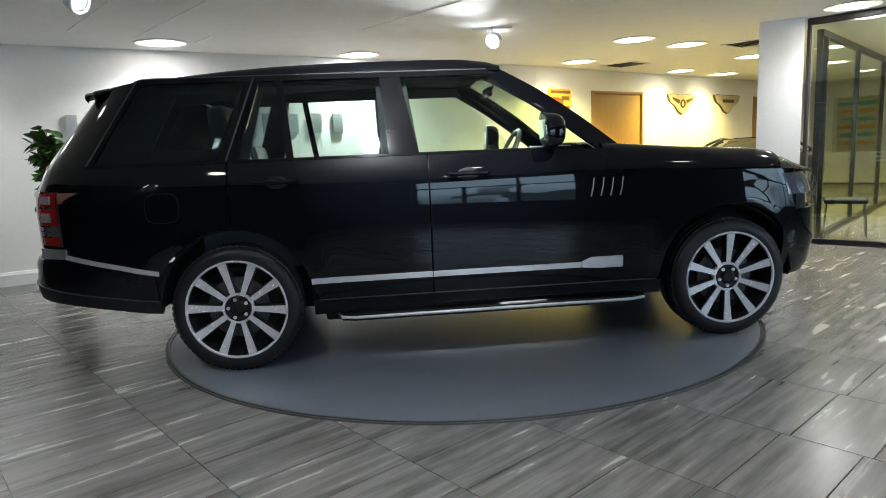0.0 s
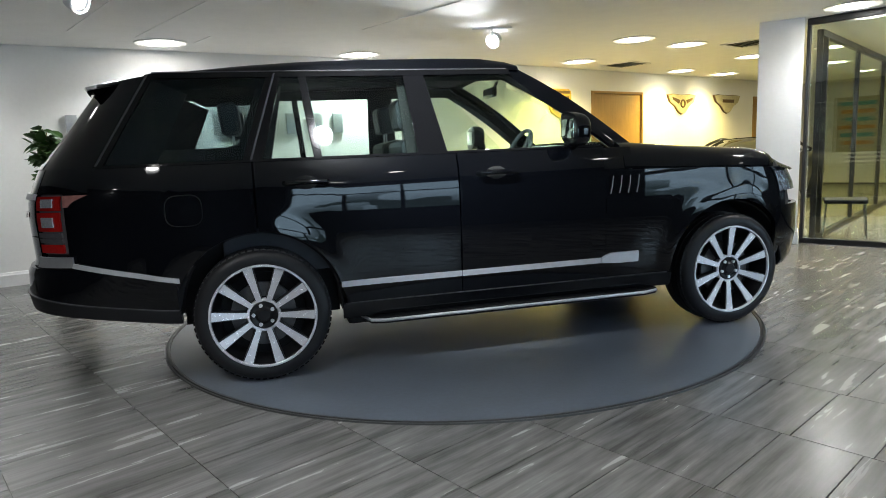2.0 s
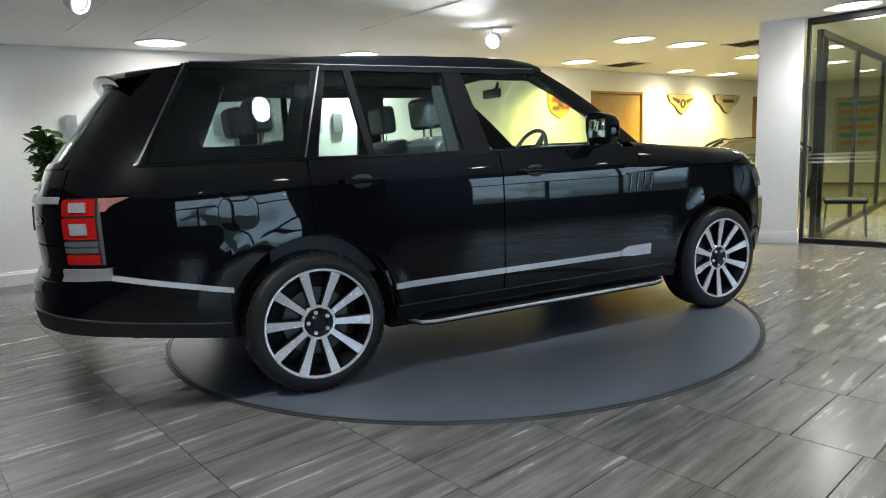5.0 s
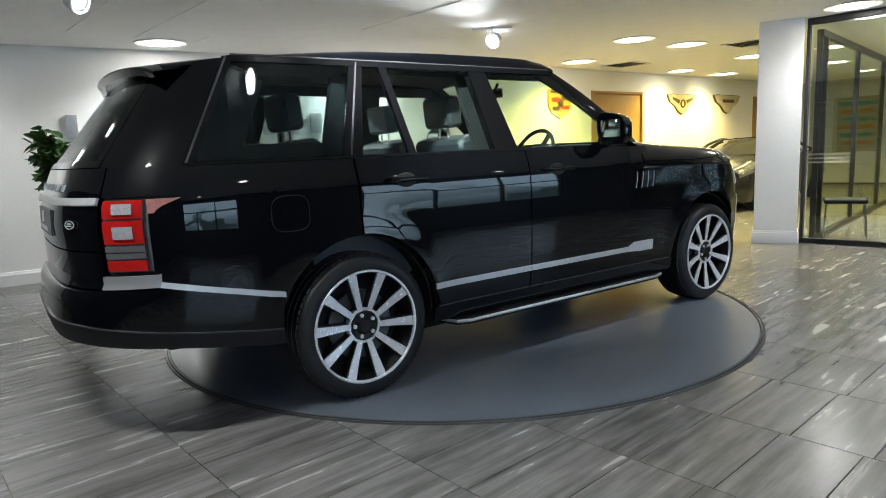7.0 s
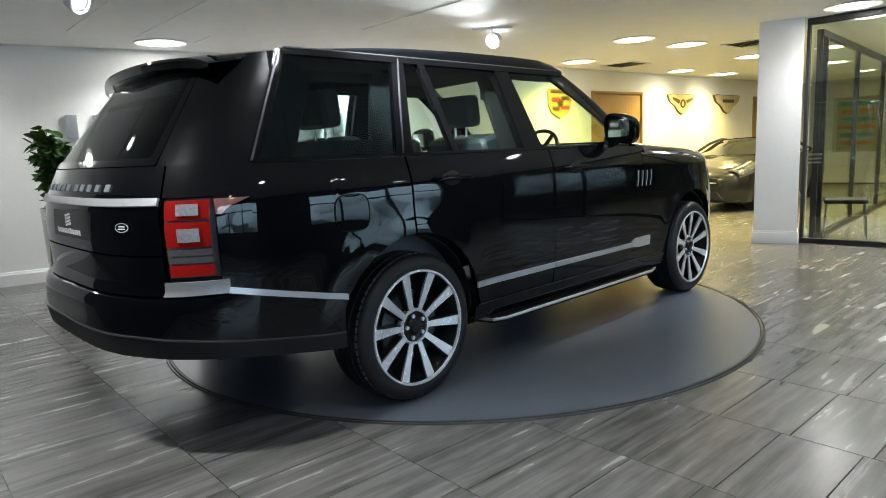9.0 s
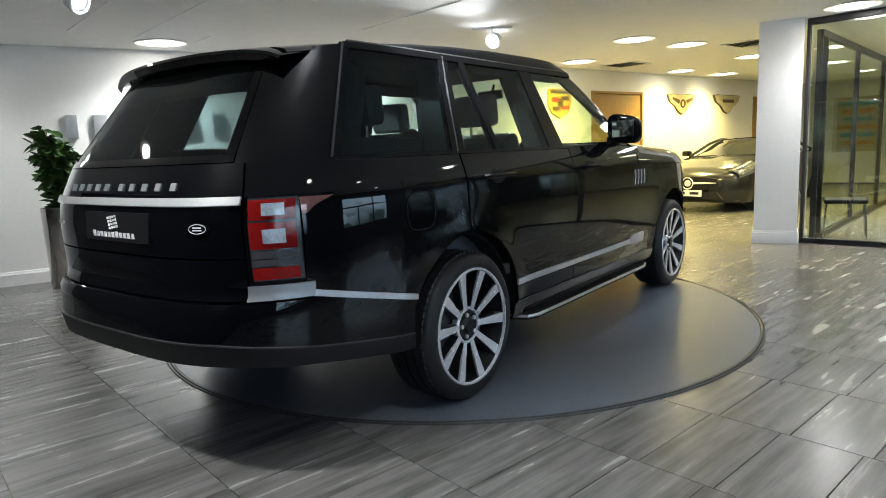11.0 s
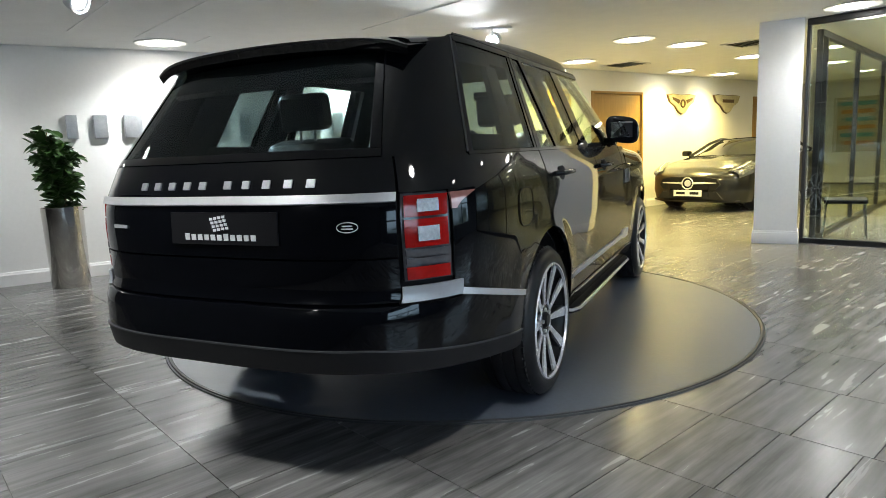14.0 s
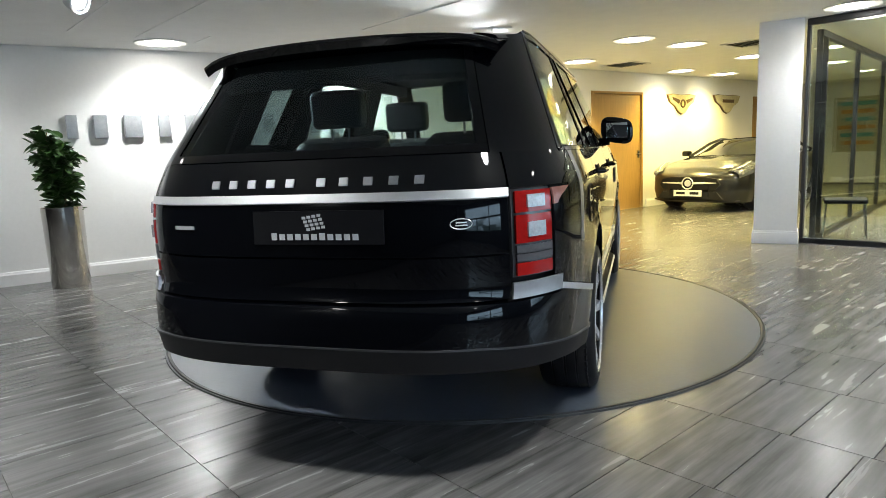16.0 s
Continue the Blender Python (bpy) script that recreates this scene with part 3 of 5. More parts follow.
tube(bm, [(3.118, -0.7, 0.385), (3.118, 0.7, 0.385)], 0.05)
cpart("underbody", bm, M_DARK)
for wx in (0.0, 3.118):
    for sy in (-1, 1):
        rows = []
        for k in range(21):
            a = math.pi * k / 20
            rows.append([Vector((wx + 0.455 * math.cos(a), sy * y, 0.40 + 0.455 * math.sin(a))) for y in (0.925, 0.78, 0.66)])
        rows = [[Vector((wx + 0.455, p.y * 0.97, 0.36)) for p in rows[0]]] + rows + [[Vector((wx - 0.455, p.y * 0.93, 0.40)) for p in rows[-1]]]
        cpart("wheel_arch_liner", sheet(rows, 0.01, (wx, sy * 0.7, 2.0)), M_DARK)
        arc = [Vector((wx + 0.46 * math.cos(math.pi * k / 20), sy * 0.655, 0.40 + 0.46 * math.sin(math.pi * k / 20))) for k in range(21)]
        cpart("wheel_house_wall", sheet([[p, Vector((p.x, p.y, 0.30))] for p in arc], 0.01, (wx, 0, 0.5)), M_DARK)

# tailgate in two leaves
gate = cpart("upper_tailgate", sheet(across(wrap_rows(0, U_GATE, 0.905, 1.262, 20, 10)), 0.03, BODY_C), M_PAINT)
cpart("lower_tailgate", sheet(across(wrap_rows(0, U_GATE, 0.738, 0.897, 20, 6)), 0.03, BODY_C), M_PAINT)
cpart("tailgate_trim", sheet(across(wrap_rows(0, U_GATE - 0.002, 1.107, 1.138, 20, 3, 0.012)), 0.016, BODY_C), M_CHROME, gate, "wide satin silver trim bar")

# rear glass, its dark surround and the roof spoiler
U_RG = u_at_y(0.718)
cpart("rear_window", sheet(across(wrap_rows(0, U_RG * 0.93, 1.295, 1.705, 16, 8, -0.004)), 0.006, BODY_C), M_GLASSR, label="dark tinted rear window")
cpart("window_surround", sheet(across(wrap_rows(0, U_RG * 1.02, 1.266, 1.296, 20, 2, 0.002)), 0.02, BODY_C), M_GLOSSBLACK)
panel("window_surround", wrap_rows(U_RG * 0.915, U_RG * 1.02, 1.297, 1.702, 3, 8, 0.0), M_GLOSSBLACK)

# rear pillars, side and rear of the greenhouse
rows = []
for i in range(9):
    row = []
    for j in range(9):
        z = 1.262 + (1.708 + 0.052 * i / 8 - 1.262) * j / 8
        ua, ub = U_RG * 1.03, u_at_x(-0.815 + 0.285 * (z - 1.262) / 0.5, z)
        row.append(skin(ua + (ub - ua) * i / 8, z))
    rows.append(row)
panel("rear_pillar", rows, M_PAINT)

# tail lamps
U_LA, U_LB = u_at_y(0.775), u_at_x(-0.985)
lamp_pair = panel("tail_light", wrap_rows(U_LA, U_LB, 0.808, 1.128, 8, 6, -0.012), M_SMOKE, thick=0.03, label="red and clear upright tail light")
for z0, z1, mt, o, inset in ((1.045, 1.122, M_RED, 0.004, 0.0), (0.934, 1.036, M_RED, 0.004, 0.0), (0.816, 0.862, M_RED, 0.004, 0.0),
                             (0.870, 0.894, M_SMOKE, 0.005, 0.0), (0.900, 0.926, M_SMOKE, 0.005, 0.0),
                             (1.062, 1.108, M_WHITELENS, 0.010, 0.25), (0.956, 1.010, M_WHITELENS, 0.010, 0.25)):
    du = (U_LB - U_LA)
    panel("lens", wrap_rows(U_LA + du * (0.04 + inset), U_LB - du * (0.08 + inset * 0.8), z0, z1, 6, 3, o), mt, lamp_pair, 0.012)
panel("lamp_shoulder", side_rows(-0.978, -0.843, 1.060, 1.134, 6, 3, -0.003), M_PAINT)
panel("side_lens", side_rows(lambda v: -0.978, lambda v: interp(v, [(0, -0.955), (0.4, -0.935), (1, -0.845)]), 1.062, 1.124, 6, 4, 0.003), M_SIDELENS, lamp_pair, 0.008)

# quarter panels with the wheel arch
panel("quarter_panel", side_rows(-0.978, -0.843, lambda x: strip_z(x) + 0.03, 1.060, 8, 8), M_PAINT)
panel("quarter_panel_side", side_rows(-0.843, -0.475, lambda x: strip_z(x) + 0.03, 1.262, 22, 12), M_PAINT)
panel("quarter_panel_arch", side_rows(-0.475, 0.0, lambda x: max(strip_z(max(x, -0.475)) + 0.03 if x < -0.45 else 0.42, arch_z(x)), 1.262, 26, 10), M_PAINT)
U_QT = u_at_y(0.767)
panel("quarter_panel_top", [[skin(U_QT + (u_at_x(-0.843, z) - U_QT) * i / 10, z) for z in [1.134 + 0.128 * j / 5 for j in range(6)]] for i in range(11)], M_PAINT)
flap = []
for k in range(5):
    r = k / 4
    flap.append([skin(u_at_x(-0.37 + 0.095 * r * math.copysign(abs(math.cos(a)) ** 0.6, math.cos(a))), 1.012 + 0.085 * r * math.copysign(abs(math.sin(a)) ** 0.6, math.sin(a)), 0.003) for a in [2 * math.pi * q / 24 for q in range(25)]])
flap_ob = cpart("fuel_flap", sheet(flap, 0.004, BODY_C), M_PAINT)
# dark bead stands in for the shade in the gap round the flap
bm = bmesh.new()
tube(bm, flap[-1], 0.0028, 6)
part("flap_gap", bm, M_DARK, flap_ob)

# rear bumper
def bump_rows(lo, hi, out, n=30, nz=5):
    rows = []
    for i in range(n + 1):
        u = U_BEND * i / n
        x = skin(u, 0.6).x
        a, b = lo(x), hi(x)
        rows.append([skin(u, a + (b - a) * j / nz, out) for j in range(nz + 1)])
    return rows
cpart("rear_bumper", sheet(across(bump_rows(lambda x: clad_z(x) + 0.003, lambda x: min(strip_z(x), 0.728), 0.012)), 0.04, BODY_C), M_PAINT)
cpart("bumper_cladding", sheet(across(bump_rows(bump_low, lambda x: clad_z(x) - 0.003, 0.016)), 0.05, BODY_C), M_CLAD, label="matt black lower bumper")
rows = across(bump_rows(lambda x: min(strip_z(x), 0.728), lambda x: min(strip_z(x), 0.728) + 0.001, 0.012, 30, 1))
cpart("bumper_step", sheet([[r[0], Vector((r[0].x * 0.94 + 0.02, r[0].y * 0.92, r[0].z + 0.012))] for r in rows], 0.0, (0, 0, 0)), M_PAINT)
U_W = u_at_x(-0.955, 0.74)
panel("corner_trim", wrap_rows(u_at_y(0.763), U_W, 0.738, 0.794, 10, 3, 0.016), M_TRIMDULL, label="satin silver corner trim")
panel("bumper_trim", side_rows(-0.955, -0.425, lambda x: strip_z(x) + 0.002, lambda x: strip_z(x) + 0.028, 20, 2, 0.014), M_CHROME)
for sy in (-1, 1):
    bm = bmesh.new()
    box(bm, (-1.14, sy * 0.58 - 0.07, 0.49), (-1.0, sy * 0.58 + 0.07, 0.52), 0.012)
    cpart("exhaust_tip", bm, M_BRAKE)

# doors, sills, front wings
def door(name, x0, x1, arch=False):
    lo = (lambda x: max(0.41, arch_z(x) + 0.004)) if arch else 0.41
    pair = panel(name, side_rows(x0, x1, lo, 1.262, 34 if arch else 14, 16), M_PAINT, thick=0.02)
    return pair
rear_door = door("rear_door", 0.012, 1.186, True)
front_door = door("front_door", 1.196, 2.168)
for pair, x0, x1 in ((rear_door, 0.452, 1.188), (front_door, 1.194, 2.13)):
    panel("door_trim", side_rows(x0, x1, 0.510, 0.543, 8, 2, 0.010), M_CHROME, pair, label="satin silver strip low on the door")
panel("sill", side_rows(0.455, 2.66, 0.31, 0.402, 20, 4, 0.004), M_PAINT)
panel("front_wing", side_rows(2.160, 3.60, lambda x: max(0.41 if x < 2.8 else 0.55, arch_z(x)), lambda x: interp(x, [(2.16, 1.112), (3.0, 1.088), (3.6, 1.065)]), 60, 12), M_PAINT)
panel("wing_trim", side_rows(lambda v: 2.135, lambda v: 2.40, lambda x: interp(x, [(2.13, 0.510), (2.25, 0.500)]), lambda x: interp(x, [(2.13, 0.543), (2.19, 0.572), (2.4, 0.572)]), 8, 2, 0.012), M_CHROME, label="satin silver wing trim")
for pair, hx in ((rear_door, 0.29), (front_door, 1.43)):
    for side, ob in zip((-1, 1), pair):
        bm = bmesh.new()
        y = 0.982 * side
        tube(bm, [(hx - 0.12, y, 1.133), (hx - 0.11, y + side * 0.035, 1.134), (hx, y + side * 0.042, 1.136), (hx + 0.11, y + side * 0.035, 1.134), (hx + 0.12, y, 1.133)], [0.014, 0.014, 0.015, 0.014, 0.014], 10)
        part("door_handle", bm, M_PAINT, ob)
        # flat dark blob draws the shaded hollow behind the handle
        bm = bmesh.new()
        bmesh.ops.create_uvsphere(bm, u_segments=16, v_segments=8, radius=0.05, matrix=Matrix.Translation((hx, y * 0.998, 1.128)) @ Matrix.Diagonal((1.35, 0.2, 0.85, 1)))
        part("handle_recess", bm, M_DARK, ob)
for side in (-1, 1):
    vent = cpart("side_vent", sheet([[Vector((x, side * (half_width(z) + 0.003), z)) for z in (0.955, 1.00, 1.075)] for x in (2.19, 2.29, 2.42)], 0.004, BODY_C), M_GLOSSBLACK)
    for k in range(4):
        bm = bmesh.new()
        x = 2.205 + 0.062 * k
        tube(bm, [(x - 0.012, side * 0.997, 0.958), (x, side * 0.998, 1.01), (x + 0.008, side * 0.994, 1.07)], 0.0032, 6)
        part("vent_blade", bm, M_TRIMDULL, vent)

# running boards
for side in (-1, 1):
    bm = bmesh.new()
    pts = [(0.58, 0.81), (0.62, 0.943), (0.70, 0.973), (2.45, 0.973), (2.56, 0.938), (2.60, 0.81)]
    lowv = [bm.verts.new((x, side * y, 0.262)) for x, y in pts]
    topv = [bm.verts.new((x, side * y, 0.300)) for x, y in pts]
    bm.faces.new(lowv)
    bm.faces.new(topv[::-1])
    for k in range(len(pts)):
        bm.faces.new((lowv[k], topv[k], topv[(k + 1) % len(pts)], lowv[(k + 1) % len(pts)]))
    bmesh.ops.recalc_face_normals(bm, faces=bm.faces)
    board = cpart("running_board", bm, M_CLAD, smooth=False)
    bm = bmesh.new()
    tube(bm, [(x, side * (y + 0.004), 0.284) for x, y in pts[:5]], 0.010, 8)
    part("edge_strip", bm, M_CHROME, board, "satin silver edge strip")
    for k in range(3):
        bm = bmesh.new()
        box(bm, (0.8 + 0.75 * k, min(side * 0.6, side * 0.86), 0.25), (0.86 + 0.75 * k, max(side * 0.6, side * 0.86), 0.27), 0.004)
        part("bracket", bm, M_DARK, board)

# bonnet: clamshell from the wing line to a soft crown
def bonnet_pt(x, v):
    """v 0 at the wing line, 1 at the middle."""
    edge = interp(x, [(2.16, 1.118), (3.0, 1.094), (3.55, 1.072), (3.9, 1.03)])
    top = interp(x, [(2.3, 1.285), (2.55, 1.262), (2.85, 1.236), (3.35, 1.203), (3.55, 1.168), (3.72, 1.10), (3.9, 1.05)])
    wy = -skin(u_at_x(min(x, 3.6), 1.0), 1.09).y if x < 3.5 else 0.87 - (x - 3.5) * 0.55
    s = math.sin(min(1, v / 0.34) * math.pi / 2)
    c = 1 - math.cos(min(1, v / 0.34) * math.pi / 2)
    y = wy * (1 - 0.16 * c) if v < 0.34 else wy * 0.84 * (1 - (v - 0.34) / 0.66)
    return Vector((x, -y, edge + (top - edge) * s + 0.012 * v))
rows = [[bonnet_pt(2.30 + 1.60 * i / 26, j / 14) for j in range(15)] for i in range(27)]
cpart("bonnet", sheet([r + [Vector((p.x, -p.y, p.z)) for p in r[-2::-1]] for r in rows], 0.015, (3.0, 0, 0.0)), M_PAINT)
panel("wing_top", [[Vector((x, -half_width(z) - 0.001, z)) for z in (1.114, 1.16, 1.205, 1.25)] for x in (2.155, 2.22, 2.30, 2.36)], M_PAINT)

# front bumper, headlights, grille
cpart("front_bumper", sheet([[p for p in r] for r in across([list(r) for r in wrap_rows(3, u_at_x(3.50, 0.6), 0.36, 0.80, 24, 8)])], 0.03, BODY_C), M_PAINT)
panel("headlight", wrap_rows(u_front_y(0.52, 0.95), u_at_x(3.52, 0.95), 0.90, 1.04, 12, 6, 0.002), M_HEADLAMP, label="clear wraparound headlight")
grille = cpart("grille", sheet(across(wrap_rows(3, u_front_y(0.50, 0.95), 0.82, 1.03, 10, 4, -0.01)), 0.02, BODY_C), M_GLOSSBLACK)
for k in range(3):
    cpart("grille_bar", sheet(across(wrap_rows(3, u_front_y(0.49, 0.95), 0.85 + 0.06 * k, 0.875 + 0.06 * k, 10, 1, 0.006)), 0.01, BODY_C), M_CHROME, grille)

# roof, header, spoiler
def roof_z(x):
    return interp(x, [(-0.80, 1.735), (-0.6, 1.764), (-0.33, 1.793), (0.0, 1.820), (0.3, 1.838), (0.7, 1.850), (1.2, 1.854), (1.45, 1.850), (1.62, 1.832), (1.72, 1.806)])
rows = []
for i in range(31):
    x = -0.80 + 2.50 * i / 30
    z = roof_z(x)
    w = interp(x, [(-0.80, 0.618), (-0.5, 0.658), (0, 0.673), (1.4, 0.673), (1.7, 0.643)])
    low = min(1.772, z - 0.03)
    right = [Vector((x, -(w + 0.048), low)), Vector((x, -(w + 0.038), low + (z - low) * 0.45)), Vector((x, -(w + 0.012), z - 0.008)), Vector((x, -w + 0.03, z))]
    mid = [Vector((x, -(w - 0.03) * (1 - k / 6), z + 0.016 * math.sin(k / 6 * math.pi / 2))) for k in range(1, 7)]
    rr = right + mid
    rows.append(rr + [Vector((p.x, -p.y, p.z)) for p in rr[-2::-1]])
cpart("roof", sheet(rows, 0.03, BODY_C), M_PAINT)
rows = []
for i in range(25):
    v = i / 12 - 1
    e = abs(v) ** 9
    y = 0.688 * v
    xt = -0.945 + 0.10 * abs(v) ** 2.6
    zt = 1.740 - 0.022 * v * v - 0.030 * e
    zf = roof_z(-0.64) + 0.018 - 0.016 * v * v - 0.045 * e
    rows.append([Vector((-0.64, y * 0.985, zf)), Vector(((xt - 0.64) / 2, y, (zt + zf) / 2 + 0.004)), Vector((xt, y * 0.985, zt)), Vector((xt - 0.004, y * 0.98, zt - 0.012)),
                 Vector((xt + 0.014, y * 0.975, zt - 0.040)), Vector((-0.84, y * 0.97, 1.674 + 0.022 * e)), Vector((-0.66, y * 0.97, 1.680 + 0.022 * e))])
bm = sheet(rows, 0.0, (-0.75, 0, 1.71))
bm.verts.ensure_lookup_table()
bm.faces.new([bm.verts[k] for k in range(7)])
bm.faces.new([bm.verts[len(bm.verts) - 1 - k] for k in range(7)])
bmesh.ops.recalc_face_normals(bm, faces=bm.faces)
cpart("spoiler", bm, M_PAINT, label="black roof spoiler over the rear window")
cpart("headlining", sheet([[Vector((x, y, roof_z(x) - 0.045)) for y in (-0.6, -0.3, 0, 0.3, 0.6)] for x in (-0.75, -0.3, 0.2, 0.7, 1.2, 1.6)], 0.0, BODY_C), M_LINING)

# windscreen and its pillars
def screen_pt(v, w):
    """v 0 at the roof, 1 at the bonnet; w -1 to 1 across."""
    top = Vector((1.70 - 0.07 * w * w, 0.633 * w, 1.808 - 0.01 * w * w))
    bot = Vector((2.62 - 0.20 * w * w, 0.818 * w, 1.256))
    p = top.lerp(bot, v)
    p.z += 0.035 * math.sin(math.pi * v)
    return p
cpart("windscreen", sheet([[screen_pt(i / 10, j / 6 - 1) for j in range(13)] for i in range(11)], 0.006, BODY_C), M_GLASS)
for side in (-1, 1):
    rows = []
    for i in range(11):
        p = screen_pt(i / 10, side)
        rows.append([p + Vector((0.035, -side * 0.045, 0.012)), p + Vector((0.0, side * 0.012, 0.022)), p + Vector((-0.045, side * 0.045, -0.012)), p + Vector((-0.085, side * 0.04, -0.06))])
    cpart("windscreen_pillar", sheet(rows, 0.02, BODY_C), M_PAINT)

# side glazing: (name, lower rear x, lower front x, upper rear x, upper front x)
ZB, ZT = 1.268, 1.768
def glaze(name, x0b, x1b, x0t, x1t, material, out=-0.004, thick=0.006, zb=ZB, zt=ZT):
    pair = panel(name, side_rows(lambda v: x0b + (x0t - x0b) * v, lambda v: x1b + (x1t - x1b) * v, zb, zt, 8, 8, out), material, thick=thick)
    return pair
glaze("quarter_window", -0.775, -0.03, -0.50, 0.14, M_GLASSR, zb=1.275, zt=1.755)
glaze("rear_door_vent_window", 0.06, 0.355, 0.20, 0.30, M_GLASSD)
glaze("rear_door_window", 0.39, 0.965, 0.335, 0.93, M_GLASSD)
glaze("front_door_window", 1.135, 2.16, 1.045, 1.60, M_GLASS, zt=1.75)
glaze("quarter_window_frame", -0.815, -0.765, -0.54, -0.49, M_GLOSSBLACK, 0.0, 0.02)
glaze("door_edge_pillar", -0.045, 0.065, 0.125, 0.205, M_GLOSSBLACK, 0.0, 0.03)
glaze("window_divider", 0.350, 0.395, 0.295, 0.34, M_GLOSSBLACK, 0.003, 0.03)
glaze("centre_pillar", 0.960, 1.14, 0.925, 1.05, M_GLOSSBLACK, 0.0, 0.05)
for x0, x1, o in ((0.0, 0.165, 0.003), (-0.80, -0.525, 0.003)):
    panel("pillar_seam", side_rows(lambda v: x0 + (x1 - x0) * v - 0.005, lambda v: x0 + (x1 - x0) * v + 0.005, 1.270, 1.765, 1, 8, o), M_SEAM, thick=0.004)
panel("window_sill_trim", side_rows(-0.80, 2.16, 1.258, 1.272, 20, 1, 0.004), M_GLOSSBLACK, thick=0.01)
panel("roof_seam", side_rows(-0.50, 1.60, 1.774, 1.780, 24, 1, 0.006), M_SEAM, thick=0.006)
panel("window_header_trim", side_rows(-0.52, 1.62, 1.742, 1.772, 20, 2, 0.002), M_GLOSSBLACK, thick=0.02)

# door mirrors
for side in (-1, 1):
    bm = bmesh.new()
    bmesh.ops.create_uvsphere(bm, u_segments=28, v_segments=16, radius=1.0)
    for v in bm.verts:              # a flattened, squarish egg with its flat face to the rear
        q = [math.copysign(abs(c) ** 0.62, c) for c in v.co]
        v.co = Vector((1.898 + (0.115 * q[0] if q[0] > 0 else 0.012 * q[0]), side * 1.023 + 0.122 * q[1], 1.376 + 0.100 * q[2] - 0.02 * q[1] * side))
    house = cpart("door_mirror", bm, M_PAINT)
    bm = bmesh.new()
    box(bm, (1.8835, -0.080, 1.318), (1.889, 0.080, 1.434), 0.002, Matrix.Translation((0, side * 1.023, 0)))
    part("mirror_glass", bm, mat("mirror_glass", (0.8, 0.8, 0.8), 0.02, 1.0) if side < 0 else bpy.data.materials["mirror_glass"], house, "mirror glass")
    bm = bmesh.new()
    box(bm, (1.92, min(side * 0.88, side * 0.97), 1.262), (1.99, max(side * 0.88, side * 0.97), 1.325), 0.02, None, 3)
    part("mirror_arm", bm, M_GLOSSBLACK, house)

